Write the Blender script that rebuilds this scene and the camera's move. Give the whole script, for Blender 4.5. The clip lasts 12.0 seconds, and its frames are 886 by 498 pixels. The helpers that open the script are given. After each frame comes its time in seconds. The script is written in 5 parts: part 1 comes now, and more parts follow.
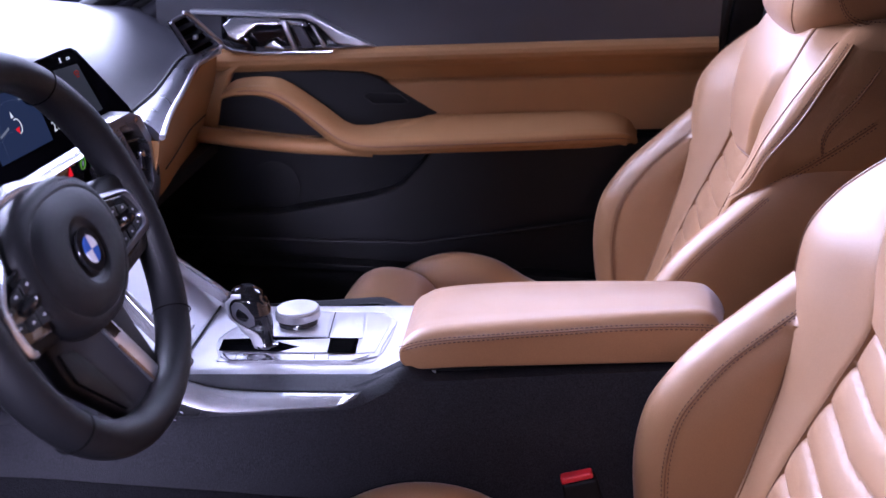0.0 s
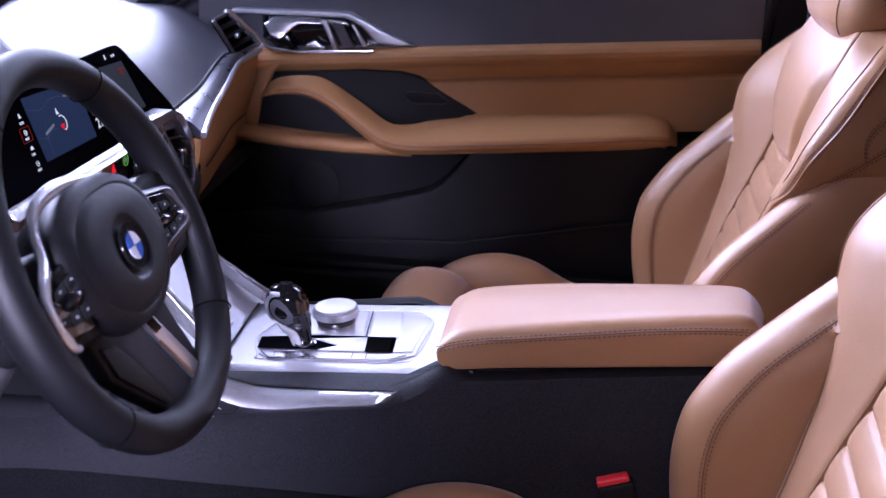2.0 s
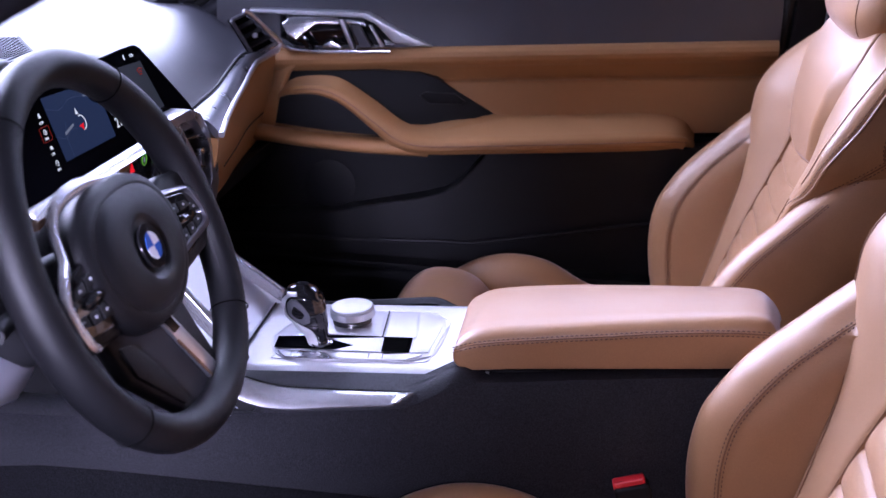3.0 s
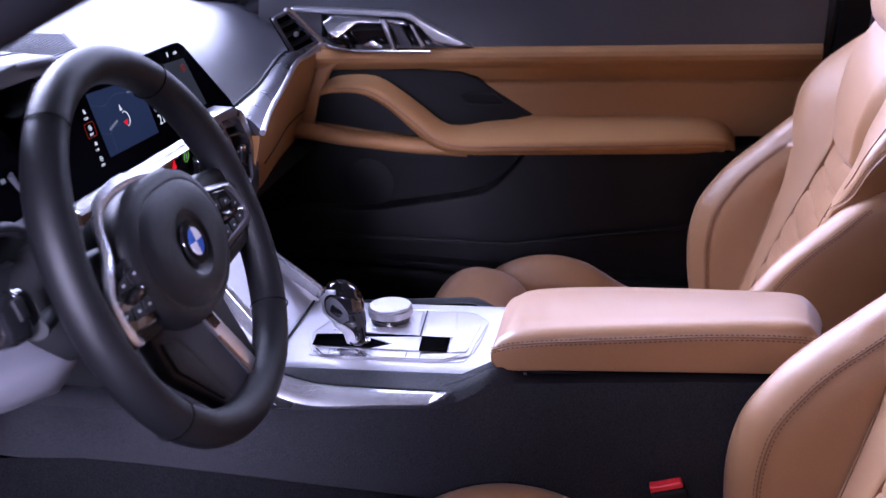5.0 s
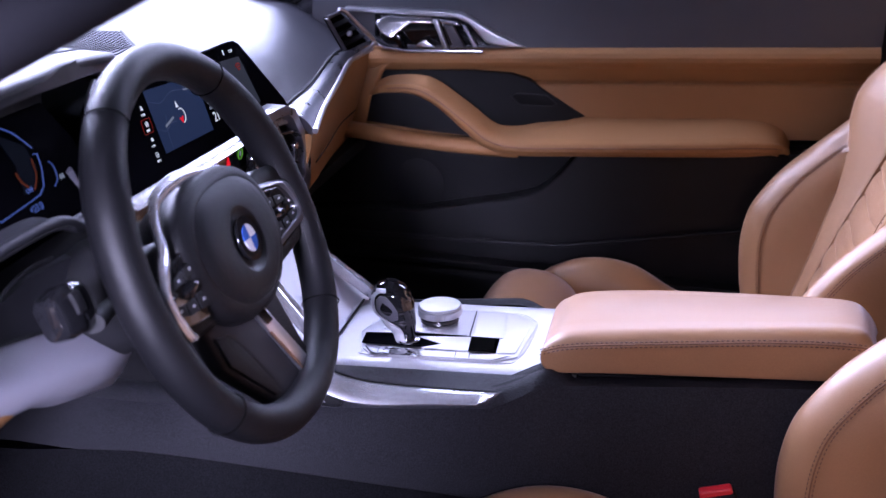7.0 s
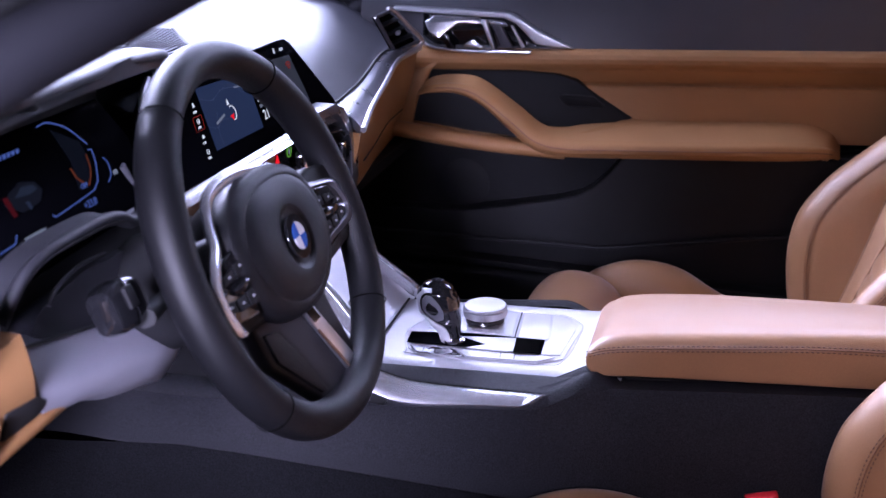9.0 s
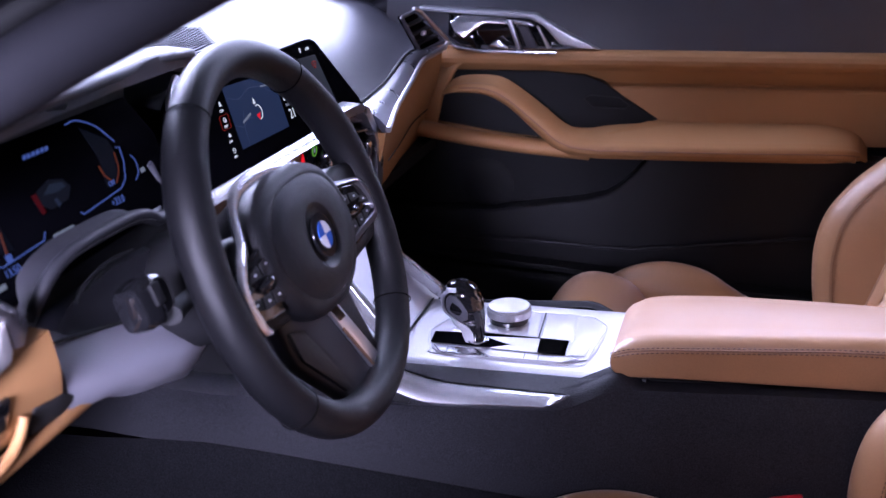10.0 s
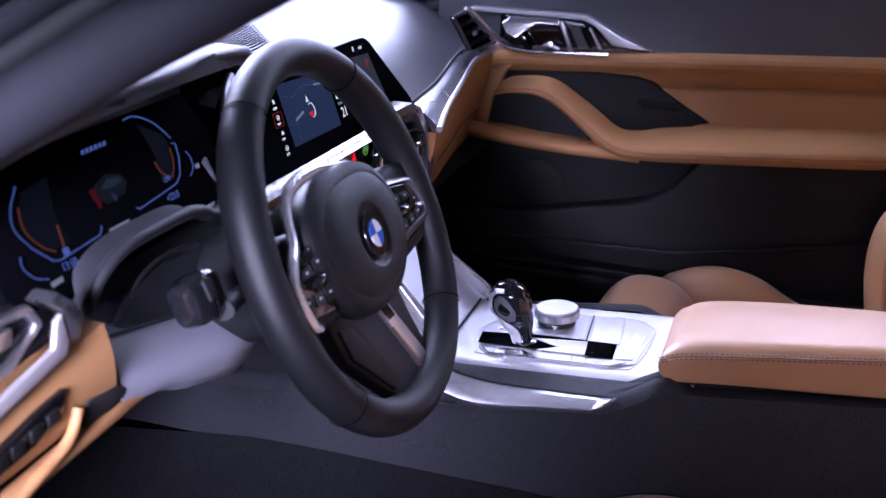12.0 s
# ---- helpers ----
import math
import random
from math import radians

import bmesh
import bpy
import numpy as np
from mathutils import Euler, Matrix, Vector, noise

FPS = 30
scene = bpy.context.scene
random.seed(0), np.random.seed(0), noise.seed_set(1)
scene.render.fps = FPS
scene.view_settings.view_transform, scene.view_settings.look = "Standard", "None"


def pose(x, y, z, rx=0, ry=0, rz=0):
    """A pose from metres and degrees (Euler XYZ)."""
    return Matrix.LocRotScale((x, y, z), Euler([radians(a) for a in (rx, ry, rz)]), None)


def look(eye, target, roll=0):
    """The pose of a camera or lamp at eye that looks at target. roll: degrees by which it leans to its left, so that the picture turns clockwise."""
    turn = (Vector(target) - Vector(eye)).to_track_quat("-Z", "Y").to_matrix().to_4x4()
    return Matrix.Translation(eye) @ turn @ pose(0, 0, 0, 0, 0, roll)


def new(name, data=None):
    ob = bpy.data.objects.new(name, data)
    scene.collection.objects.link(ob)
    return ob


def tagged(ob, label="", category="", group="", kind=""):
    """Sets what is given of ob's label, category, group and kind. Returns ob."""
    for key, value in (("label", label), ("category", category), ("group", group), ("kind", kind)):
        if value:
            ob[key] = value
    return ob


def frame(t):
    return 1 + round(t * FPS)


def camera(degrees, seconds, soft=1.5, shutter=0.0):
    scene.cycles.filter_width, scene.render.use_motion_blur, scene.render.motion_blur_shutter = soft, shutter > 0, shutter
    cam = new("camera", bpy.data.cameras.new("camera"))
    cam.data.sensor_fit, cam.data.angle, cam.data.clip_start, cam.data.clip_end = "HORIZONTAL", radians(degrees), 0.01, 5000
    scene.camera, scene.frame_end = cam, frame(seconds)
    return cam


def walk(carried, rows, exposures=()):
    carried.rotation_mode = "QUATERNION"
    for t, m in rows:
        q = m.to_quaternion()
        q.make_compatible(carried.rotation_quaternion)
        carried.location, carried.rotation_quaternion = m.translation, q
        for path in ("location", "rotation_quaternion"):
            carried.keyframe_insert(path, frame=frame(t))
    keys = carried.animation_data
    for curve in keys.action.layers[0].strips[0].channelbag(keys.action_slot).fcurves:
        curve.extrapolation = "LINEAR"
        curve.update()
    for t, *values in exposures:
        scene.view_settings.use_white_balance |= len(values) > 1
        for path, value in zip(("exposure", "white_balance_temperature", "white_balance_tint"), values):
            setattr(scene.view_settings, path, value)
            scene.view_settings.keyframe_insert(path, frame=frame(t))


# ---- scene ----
cam = camera(41.2, 12.0)
cam.data.dof.use_dof, cam.data.dof.focus_distance, cam.data.dof.aperture_fstop = True, 1.38, 8.0
PATH = [
    (0, (0.399, -1.26, 1.134), (0.245, 0.621, 0.471), 1.6),
    (0.5, (0.399, -1.26, 1.135), (0.23, 0.619, 0.471), 1.7),
    (1, (0.398, -1.261, 1.136), (0.215, 0.617, 0.471), 1.7),
    (1.5, (0.396, -1.261, 1.135), (0.199, 0.615, 0.47), 1.8),
    (2, (0.395, -1.261, 1.135), (0.182, 0.613, 0.47), 1.8),
    (2.5, (0.395, -1.261, 1.135), (0.167, 0.611, 0.47), 1.8),
    (3, (0.393, -1.262, 1.137), (0.155, 0.608, 0.47), 1.8),
    (5, (0.388, -1.263, 1.136), (0.092, 0.599, 0.468), 2.0),
    (5.5, (0.388, -1.263, 1.136), (0.072, 0.596, 0.467), 2.0),
    (6, (0.386, -1.263, 1.135), (0.049, 0.592, 0.466), 2.0),
    (6.5, (0.386, -1.264, 1.136), (0.03, 0.586, 0.466), 2.1),
    (7, (0.383, -1.264, 1.135), (0.01, 0.583, 0.466), 2.1),
    (9, (0.377, -1.266, 1.136), (-0.064, 0.566, 0.463), 2.3),
    (9.5, (0.378, -1.266, 1.135), (-0.084, 0.56, 0.463), 2.3),
    (10, (0.375, -1.267, 1.135), (-0.103, 0.555, 0.462), 2.3),
    (10.5, (0.374, -1.267, 1.135), (-0.123, 0.549, 0.461), 2.4),
    (11, (0.372, -1.267, 1.135), (-0.143, 0.544, 0.46), 2.5),
    (11.5, (0.371, -1.268, 1.136), (-0.162, 0.536, 0.46), 2.5),
    (12, (0.37, -1.269, 1.136), (-0.18, 0.531, 0.459), 2.6),
]
walk(cam, [(t, look(eye, target, roll)) for t, eye, target, roll in PATH])

# ---- light ----
world = bpy.data.worlds.new("showroom_air")
world.use_nodes = True
world.node_tree.nodes["Background"].inputs[0].default_value = (0.62, 0.62, 0.80, 1)
world.node_tree.nodes["Background"].inputs[1].default_value = 0.015
scene.world = world


def area_lamp(name, eye, target, sx, sy, watts, colour, spread=180):
    data = bpy.data.lights.new(name, "AREA")
    data.shape, data.size, data.size_y, data.energy, data.color = "RECTANGLE", sx, sy, watts, colour
    data.spread = radians(spread)
    ob = new(name, data)
    ob.matrix_world = look(eye, target)
    return ob


# unseen panel, added for bright light through the passenger side; hangs on no wall
area_lamp("soft_light_far", (-0.7, 3.4, 2.15), (-0.05, 0.1, 0.7), 5.2, 1.4, 370, (0.57, 0.61, 1.0))
# unseen panel, added ahead of the windscreen to light seats and dashboard
area_lamp("soft_light_front", (-1.75, 1.15, 2.10), (0.3, 0.0, 0.68), 1.6, 0.7, 175, (0.59, 0.62, 1.0))
# added narrow fill, unseen, that brightens the knee panel and the wheel's left side
area_lamp("knee_fill_spot", (0.10, -1.75, 1.10), (-0.12, -0.46, 0.70), 0.35, 0.35, 4.7, (0.66, 0.64, 1.0), 26)
# added weak fill, unseen; its small cone lifts only the armrest side
area_lamp("armrest_fill_spot", (0.25, -1.90, 1.75), (0.42, -0.20, 0.62), 0.25, 0.25, 0.28, (0.74, 0.66, 1.0), 22)
# made-up strip, out of view, that puts glints into the chrome handle parts
area_lamp("chrome_glint_strip", (-0.35, -2.8, 1.15), (0.0, 0.3, 0.75), 0.6, 0.15, 1.0, (0.66, 0.66, 1.0))
scene.view_settings.exposure = 0.0


# ---- materials ----
def material(name, colour, rough=0.5, metal=0.0, grain=0.0, scale=400.0, vary=0.12, vary_scale=6.0, spec=0.5,
             kind="noise", coat=0.0, rough_vary=0.08, sheen=0.0, speck=0.0, speck_scale=1300.0):
    m = bpy.data.materials.new(name)
    m.use_nodes = True
    nt = m.node_tree
    b = nt.nodes["Principled BSDF"]
    b.inputs["Metallic"].default_value = metal
    b.inputs["Specular IOR Level"].default_value = spec
    b.inputs["Coat Weight"].default_value = coat
    b.inputs["Coat Roughness"].default_value = 0.05
    if sheen:
        b.inputs["Sheen Weight"].default_value = sheen
        b.inputs["Sheen Roughness"].default_value = 0.35
        b.inputs["Sheen Tint"].default_value = (0.95, 0.88, 1.0, 1)
    tc = nt.nodes.new("ShaderNodeTexCoord")
    big = nt.nodes.new("ShaderNodeTexNoise")
    big.inputs["Scale"].default_value = vary_scale
    big.inputs["Detail"].default_value = 5
    nt.links.new(tc.outputs["Object"], big.inputs["Vector"])
    mix = nt.nodes.new("ShaderNodeMix")
    mix.data_type = "RGBA"
    mix.inputs["A"].default_value = (*[c * (1 - vary) for c in colour], 1)
    mix.inputs["B"].default_value = (*[min(1, c * (1 + vary)) for c in colour], 1)
    nt.links.new(big.outputs["Fac"], mix.inputs["Factor"])
    colour_out = mix.outputs["Result"]
    if speck:
        fine = nt.nodes.new("ShaderNodeTexNoise")
        fine.inputs["Scale"].default_value = speck_scale
        fine.inputs["Detail"].default_value = 2
        nt.links.new(tc.outputs["Object"], fine.inputs["Vector"])
        span_node = nt.nodes.new("ShaderNodeMapRange")
        span_node.inputs["From Min"].default_value = 0.3
        span_node.inputs["From Max"].default_value = 0.7
        span_node.inputs["To Min"].default_value = 1 - speck
        span_node.inputs["To Max"].default_value = 1 + speck
        nt.links.new(fine.outputs["Fac"], span_node.inputs["Value"])
        times = nt.nodes.new("ShaderNodeVectorMath")
        times.operation = "SCALE"
        nt.links.new(colour_out, times.inputs[0])
        nt.links.new(span_node.outputs["Result"], times.inputs["Scale"])
        colour_out = times.outputs["Vector"]
    nt.links.new(colour_out, b.inputs["Base Color"])
    mr = nt.nodes.new("ShaderNodeMapRange")
    mr.inputs["To Min"].default_value = max(0.02, rough - rough_vary)
    mr.inputs["To Max"].default_value = min(1, rough + rough_vary)
    nt.links.new(big.outputs["Fac"], mr.inputs["Value"])
    nt.links.new(mr.outputs["Result"], b.inputs["Roughness"])
    if grain:
        if kind == "leather":
            tex = nt.nodes.new("ShaderNodeTexVoronoi")
            tex.feature = "SMOOTH_F1"
            out = tex.outputs["Distance"]
        elif kind == "weave":
            tex = nt.nodes.new("ShaderNodeTexChecker")
            out = tex.outputs["Fac"]
        elif kind == "brushed":
            tex = nt.nodes.new("ShaderNodeTexNoise")
            out = tex.outputs["Fac"]
        else:
            tex = nt.nodes.new("ShaderNodeTexNoise")
            tex.inputs["Detail"].default_value = 4
            out = tex.outputs["Fac"]
        tex.inputs["Scale"].default_value = scale
        nt.links.new(tc.outputs["Object"], tex.inputs["Vector"])
        bump = nt.nodes.new("ShaderNodeBump")
        bump.inputs["Strength"].default_value = grain
        bump.inputs["Distance"].default_value = 0.001
        nt.links.new(out, bump.inputs["Height"])
        nt.links.new(bump.outputs["Normal"], b.inputs["Normal"])
    return m


def glow(name, colour, strength):
    m = bpy.data.materials.new(name)
    m.use_nodes = True
    b = m.node_tree.nodes["Principled BSDF"]
    b.inputs["Base Color"].default_value = (0.002, 0.002, 0.003, 1)
    b.inputs["Emission Color"].default_value = (*colour, 1)
    b.inputs["Emission Strength"].default_value = strength
    b.inputs["Roughness"].default_value = 0.3
    b.inputs["IOR"].default_value = 1.06
    return m


TAN = material("tan_leather", (0.36, 0.187, 0.085), 0.42, 0, 0.20, 1100, 0.06, 9, 0.7, "leather", sheen=0.24, speck=0.05, speck_scale=700)
TAN_DOOR = material("tan_door_leather", (0.35, 0.176, 0.072), 0.5, 0, 0.3, 900, 0.06, 8, 0.3, "leather")
SEAM = material("seam_shadow_thread", (0.20, 0.095, 0.048), 0.7)
THREAD = material("brown_thread", (0.12, 0.064, 0.040), 0.65)
PLEAT = material("tan_pleat_thread", (0.50, 0.33, 0.22), 0.65)
PALE_THREAD = material("pale_grey_thread", (0.45, 0.45, 0.5), 0.65)
BLACK = material("black_soft_plastic", (0.007, 0.007, 0.008), 0.55, 0, 0.3, 1200, 0.15, 12, 0.16, "leather")
DASH = material("dark_dash_leather", (0.058, 0.058, 0.070), 0.40, 0, 0.25, 1000, 0.1, 8, 0.6, "leather")
CONSOLE = material("charcoal_console_trim", (0.0135, 0.0135, 0.0165), 0.62, 0, 0.8, 900, 0.25, 40, 0.18, speck=0.55, speck_scale=620)
WHEEL = material("black_wheel_leather", (0.005, 0.005, 0.006), 0.44, 0, 0.35, 1100, 0.1, 14, 0.22, "leather")
GLOSS = material("gloss_black", (0.006, 0.006, 0.007), 0.08, 0, 0, 1, 0.1, 5, 0.5, coat=0.6, rough_vary=0.03)
CHROME = material("satin_chrome", (0.80, 0.80, 0.84), 0.33, 1.0, 0, 900, 0.03, 8, 0.5, rough_vary=0.03)
DECOR = material("grey_metallic_decor", (0.24, 0.24, 0.27), 0.28, 0.85, 0, 900, 0.25, 30, 0.5, coat=0.2, rough_vary=0.03)
BRIGHT = material("polished_chrome", (0.85, 0.85, 0.88), 0.1, 1.0, 0, 1, 0.03, 20)
ALU = material("silver_deck_paint", (0.70, 0.70, 0.74), 0.33, 0.7, 0.12, 2500, 0.05, 25, 0.5)
# shade inside slots, vents, holes and seams, put into the colour: black without gloss
VOID = material("gap_shade_black", (0.003, 0.003, 0.003), 1.0, spec=0.0)
MESHED = material("patterned_aluminium", (0.022, 0.022, 0.027), 0.55, 0.0, 0.9, 420, 0.08, 30, 0.15, "weave", speck=0.9, speck_scale=620)
CARPET = material("black_carpet", (0.0055, 0.0055, 0.0065), 0.95, 0, 1.0, 500, 0.4, 60, 0.05, sheen=0.04, speck=0.6, speck_scale=450)
RUBBER = material("black_rubber_seal", (0.010, 0.010, 0.011), 0.7, 0, 0.2, 300)
PILLAR = material("dark_pillar_cloth", (0.026, 0.0255, 0.032), 0.8, 0, 0.5, 1400, 0.12, 12, 0.2)
RED = material("red_buckle_plastic", (0.62, 0.02, 0.03), 0.35)
BLUE = material("emblem_blue", (0.025, 0.09, 0.36), 0.25, coat=0.5)
WHITE = material("emblem_white", (0.62, 0.62, 0.66), 0.25, coat=0.5)
NAVY = material("badge_navy", (0.02, 0.03, 0.12), 0.3)
HEADLINER = material("grey_headliner", (0.14, 0.14, 0.14), 0.9, 0, 0.3, 900)
PAINT = material("dark_blue_car_paint", (0.012, 0.02, 0.05), 0.2, 0.3, coat=0.8)
GROUND = material("grey_showroom_tile", (0.10, 0.10, 0.105), 0.35, 0, 0.1, 60, 0.1, 2)
WALL = material("dark_showroom_wall", (0.05, 0.05, 0.055), 0.8, 0, 0.1, 60, 0.1, 1.5)
S_NAVY = glow("map_blue_glow", (0.014, 0.024, 0.07), 1.0)
S_WHITE = glow("display_white_glow", (0.75, 0.8, 1.0), 0.9)
S_DIM = glow("display_grey_glow", (0.3, 0.34, 0.5), 0.5)
S_BLUE = glow("cluster_blue_glow", (0.16, 0.27, 1.0), 0.36)
S_FAINT = glow("map_road_glow", (0.028, 0.042, 0.10), 1.0)
S_RED = glow("display_red_glow", (0.9, 0.012, 0.03), 0.8)
S_ORANGE = glow("cluster_orange_glow", (0.45, 0.10, 0.04), 0.2)
S_MARK = glow("menu_frame_glow", (0.5, 0.03, 0.02), 0.35)
S_GREEN = glow("button_green_glow", (0.25, 0.8, 0.1), 0.35)
BROW = material("charcoal_brow_leather", (0.018, 0.018, 0.022), 0.5, 0, 0.25, 1000, 0.1, 8, 0.25, "leather")
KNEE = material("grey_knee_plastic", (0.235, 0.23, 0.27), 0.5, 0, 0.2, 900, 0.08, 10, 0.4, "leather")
SATIN = material("satin_silver_paint", (0.74, 0.74, 0.78), 0.26, 0.8, 0, 1, 0.01, 4, rough_vary=0.01)
LEVER = material("buffed_chrome", (0.85, 0.85, 0.88), 0.22, 1.0, 0, 1, 0.03, 20)
BRONZE = material("dark_bronze_metal", (0.30, 0.20, 0.15), 0.3, 0.9, 0, 1, 0.05, 20)
DOOR_LOW = material("charcoal_door_plastic", (0.011, 0.011, 0.0125), 0.5, 0, 0.35, 1100, 0.12, 10, 0.22, "leather")
SILVER = material("silver_trim_paint", (0.60, 0.60, 0.64), 0.32, 0.35, 0, 1, 0.02, 4, rough_vary=0.02)
SCREEN = material("black_display_glass", (0.002, 0.002, 0.003), 0.2, 0, 0, 1, 0.1, 5, 0.012, rough_vary=0.03)
SCREEN.node_tree.nodes["Principled BSDF"].inputs["IOR"].default_value = 1.06  # anti-glare coating


# ---- builders ----
def V(*a):
    return Vector(a)


def spline(pts, n):
    """n + 1 points on a smooth curve through pts."""
    pts = [Vector(p) for p in pts]
    out = []
    m = len(pts) - 1
    for k in range(n + 1):
        u = k / n * m
        i = min(int(u), m - 1)
        f = u - i
        p1, p2 = pts[i], pts[i + 1]
        p0 = pts[i - 1] if i else p1 * 2 - p2
        p3 = pts[i + 2] if i + 2 <= m else p2 * 2 - p1
        out.append(0.5 * ((2 * p1) + (p2 - p0) * f + (2 * p0 - 5 * p1 + 4 * p2 - p3) * f * f + (3 * p1 - p0 - 3 * p2 + p3) * f ** 3))
    return out


def ease(x, x0, x1):
    t = max(0.0, min(1.0, (x - x0) / (x1 - x0)))
    return t * t * (3 - 2 * t)


def curve_at(x, *pairs):
    """A smooth function through pairs of (place, value)."""
    if x <= pairs[0][0]:
        return pairs[0][1]
    for (a, va), (b, vb) in zip(pairs, pairs[1:]):
        if x <= b:
            return va + (vb - va) * ease(x, a, b)
    return pairs[-1][1]


def line_at(x, *pairs):
    if x <= pairs[0][0]:
        return pairs[0][1]
    for (a, va), (b, vb) in zip(pairs, pairs[1:]):
        if x <= b:
            return va + (vb - va) * (x - a) / (b - a)
    return pairs[-1][1]


def glide_at(x, *pairs):
    """A rounded curve through pairs of (place, value), with no flat spots."""
    n = len(pairs) - 1
    x = max(pairs[0][0], min(pairs[-1][0], x))
    i = max(k for k in range(n) if x >= pairs[k][0])
    slope = [(pairs[k + 1][1] - pairs[k][1]) / (pairs[k + 1][0] - pairs[k][0]) for k in range(n)]
    m = [slope[0]] + [(a + b) / 2 for a, b in zip(slope, slope[1:])] + [slope[-1]]
    (x0, y0), (x1, y1) = pairs[i], pairs[i + 1]
    h = x1 - x0
    t = (x - x0) / h
    return (2 * t ** 3 - 3 * t * t + 1) * y0 + (t ** 3 - 2 * t * t + t) * h * m[i] + (3 * t * t - 2 * t ** 3) * y1 + (t ** 3 - t * t) * h * m[i + 1]


def loft(rings, cap=True, closed=True, loop=False):
    bm = bmesh.new()
    rows = [[bm.verts.new(p) for p in ring] for ring in rings]
    n = len(rows[0])
    pairs = list(zip(rows, rows[1:])) + ([(rows[-1], rows[0])] if loop else [])
    for a, b in pairs:
        for i in range(n if closed else n - 1):
            j = (i + 1) % n
            bm.faces.new((a[i], a[j], b[j], b[i]))
    if cap and closed and not loop:
        bm.faces.new(list(reversed(rows[0])))
        bm.faces.new(rows[-1])
    bmesh.ops.recalc_face_normals(bm, faces=bm.faces)
    return bm


def sheet(fn, nu, nv, thick):
    """A thick curved sheet: fn(u, v) gives its upper face, thick is the vector to its lower face."""
    thick = Vector(thick)
    rings = []
    for a in range(nu + 1):
        top = [Vector(fn(a / nu, b / nv)) for b in range(nv + 1)]
        rings.append(top + [p + thick for p in reversed(top)])
    return loft(rings)


def tube(path, r, seg=10, loop=False, flat=1.0, up=None):
    """A round or oval rod along path; r is a radius or one for each point; flat squeezes it along its second axis."""
    path = [Vector(p) for p in path]
    n = len(path)
    rs = r if isinstance(r, (list, tuple)) else [r] * n
    rings, side = [], None
    for i, p in enumerate(path):
        a = path[i - 1] if i or loop else p
        b = path[(i + 1) % n] if i < n - 1 or loop else p
        d = (b - a).normalized()
        if side is None:
            ref = Vector(up) if up else (Vector((0, 0, 1)) if abs(d.z) < 0.9 else Vector((1, 0, 0)))
            side = d.cross(ref).normalized()
        elif up:
            side = d.cross(Vector(up)).normalized()
        else:
            side = (side - d * side.dot(d)).normalized()
        top = side.cross(d)
        rings.append([p + side * (rs[i] * math.cos(2 * math.pi * k / seg)) + top * (rs[i] * flat * math.sin(2 * math.pi * k / seg)) for k in range(seg)])
    return loft(rings, loop=loop)


def bevelled(bm, width, seg=2, angle=30):
    if width:
        edges = [e for e in bm.edges if len(e.link_faces) == 2 and e.calc_face_angle(0) > radians(angle)]
        bmesh.ops.bevel(bm, geom=edges, offset=width, segments=seg, profile=0.6, affect="EDGES", clamp_overlap=True)
    return bm


def prism(outline, push, bevel=0.0, seg=2):
    """A flat outline of 3D points, made solid along the vector push."""
    push = Vector(push)
    a = [Vector(p) for p in outline]
    return bevelled(loft([a, [p + push for p in a]]), bevel, seg)


def rbox(centre, size, bevel=0.004, seg=2, turn=None):
    x, y, z = (s / 2 for s in size)
    m = Matrix.Translation(centre) @ (turn.to_4x4() if turn else Matrix())
    ring = [(-x, -y), (x, -y), (x, y), (-x, y)]
    bm = loft([[m @ V(a, b, -z) for a, b in ring], [m @ V(a, b, z) for a, b in ring]])
    return bevelled(bm, bevel, seg)


def disc(centre, axis, profile, seg=40):
    """A turned shape: profile is pairs of (radius, height along axis)."""
    axis = Vector(axis).normalized()
    side = axis.orthogonal().normalized()
    other = axis.cross(side)
    c = Vector(centre)
    return loft([[c + axis * h + side * (r * math.cos(2 * math.pi * k / seg)) + other * (r * math.sin(2 * math.pi * k / seg)) for k in range(seg)] for r, h in profile])


def joined(*bms):
    out = bmesh.new()
    for b in bms:
        me = bpy.data.meshes.new("piece")
        b.to_mesh(me)
        b.free()
        out.from_mesh(me)
        bpy.data.meshes.remove(me)
    return out


def ring_plate(outer, inner, push, bevel=0.0015):
    """A frame with a hole through it, between two outlines that run the same way from matching corners."""
    push = Vector(push)
    o = [Vector(p) for p in outer]
    i = [Vector(p) for p in inner]
    return bevelled(loft([o, i, [p + push for p in i], [p + push for p in o]], loop=True), bevel, 2)


def moved(bm, m):
    bm.transform(m)
    return bm


def thing(name, base, label, category, group="", kind=""):
    ob = new(name)
    ob.location = base
    ob.empty_display_size = 0.05
    return tagged(ob, label, category, group, kind)


def part(name, bm, mat, parent=None, label="", smooth=True):
    me = bpy.data.meshes.new(name)
    bm.to_mesh(me)
    bm.free()
    me.materials.append(mat)
    if smooth:
        me.shade_smooth()
        me.set_sharp_from_angle(angle=radians(38))
    ob = new(name, me)
    if parent:
        ob.parent = parent
        if parent.type == "EMPTY":
            ob.matrix_parent_inverse = Matrix.Translation(parent.location).inverted()
    if label:
        ob["label"] = label
    return ob


def solid(name, bm, mat, label, category, kind="", smooth=True):
    return tagged(part(name, bm, mat, None, "", smooth), label, category, "", kind)


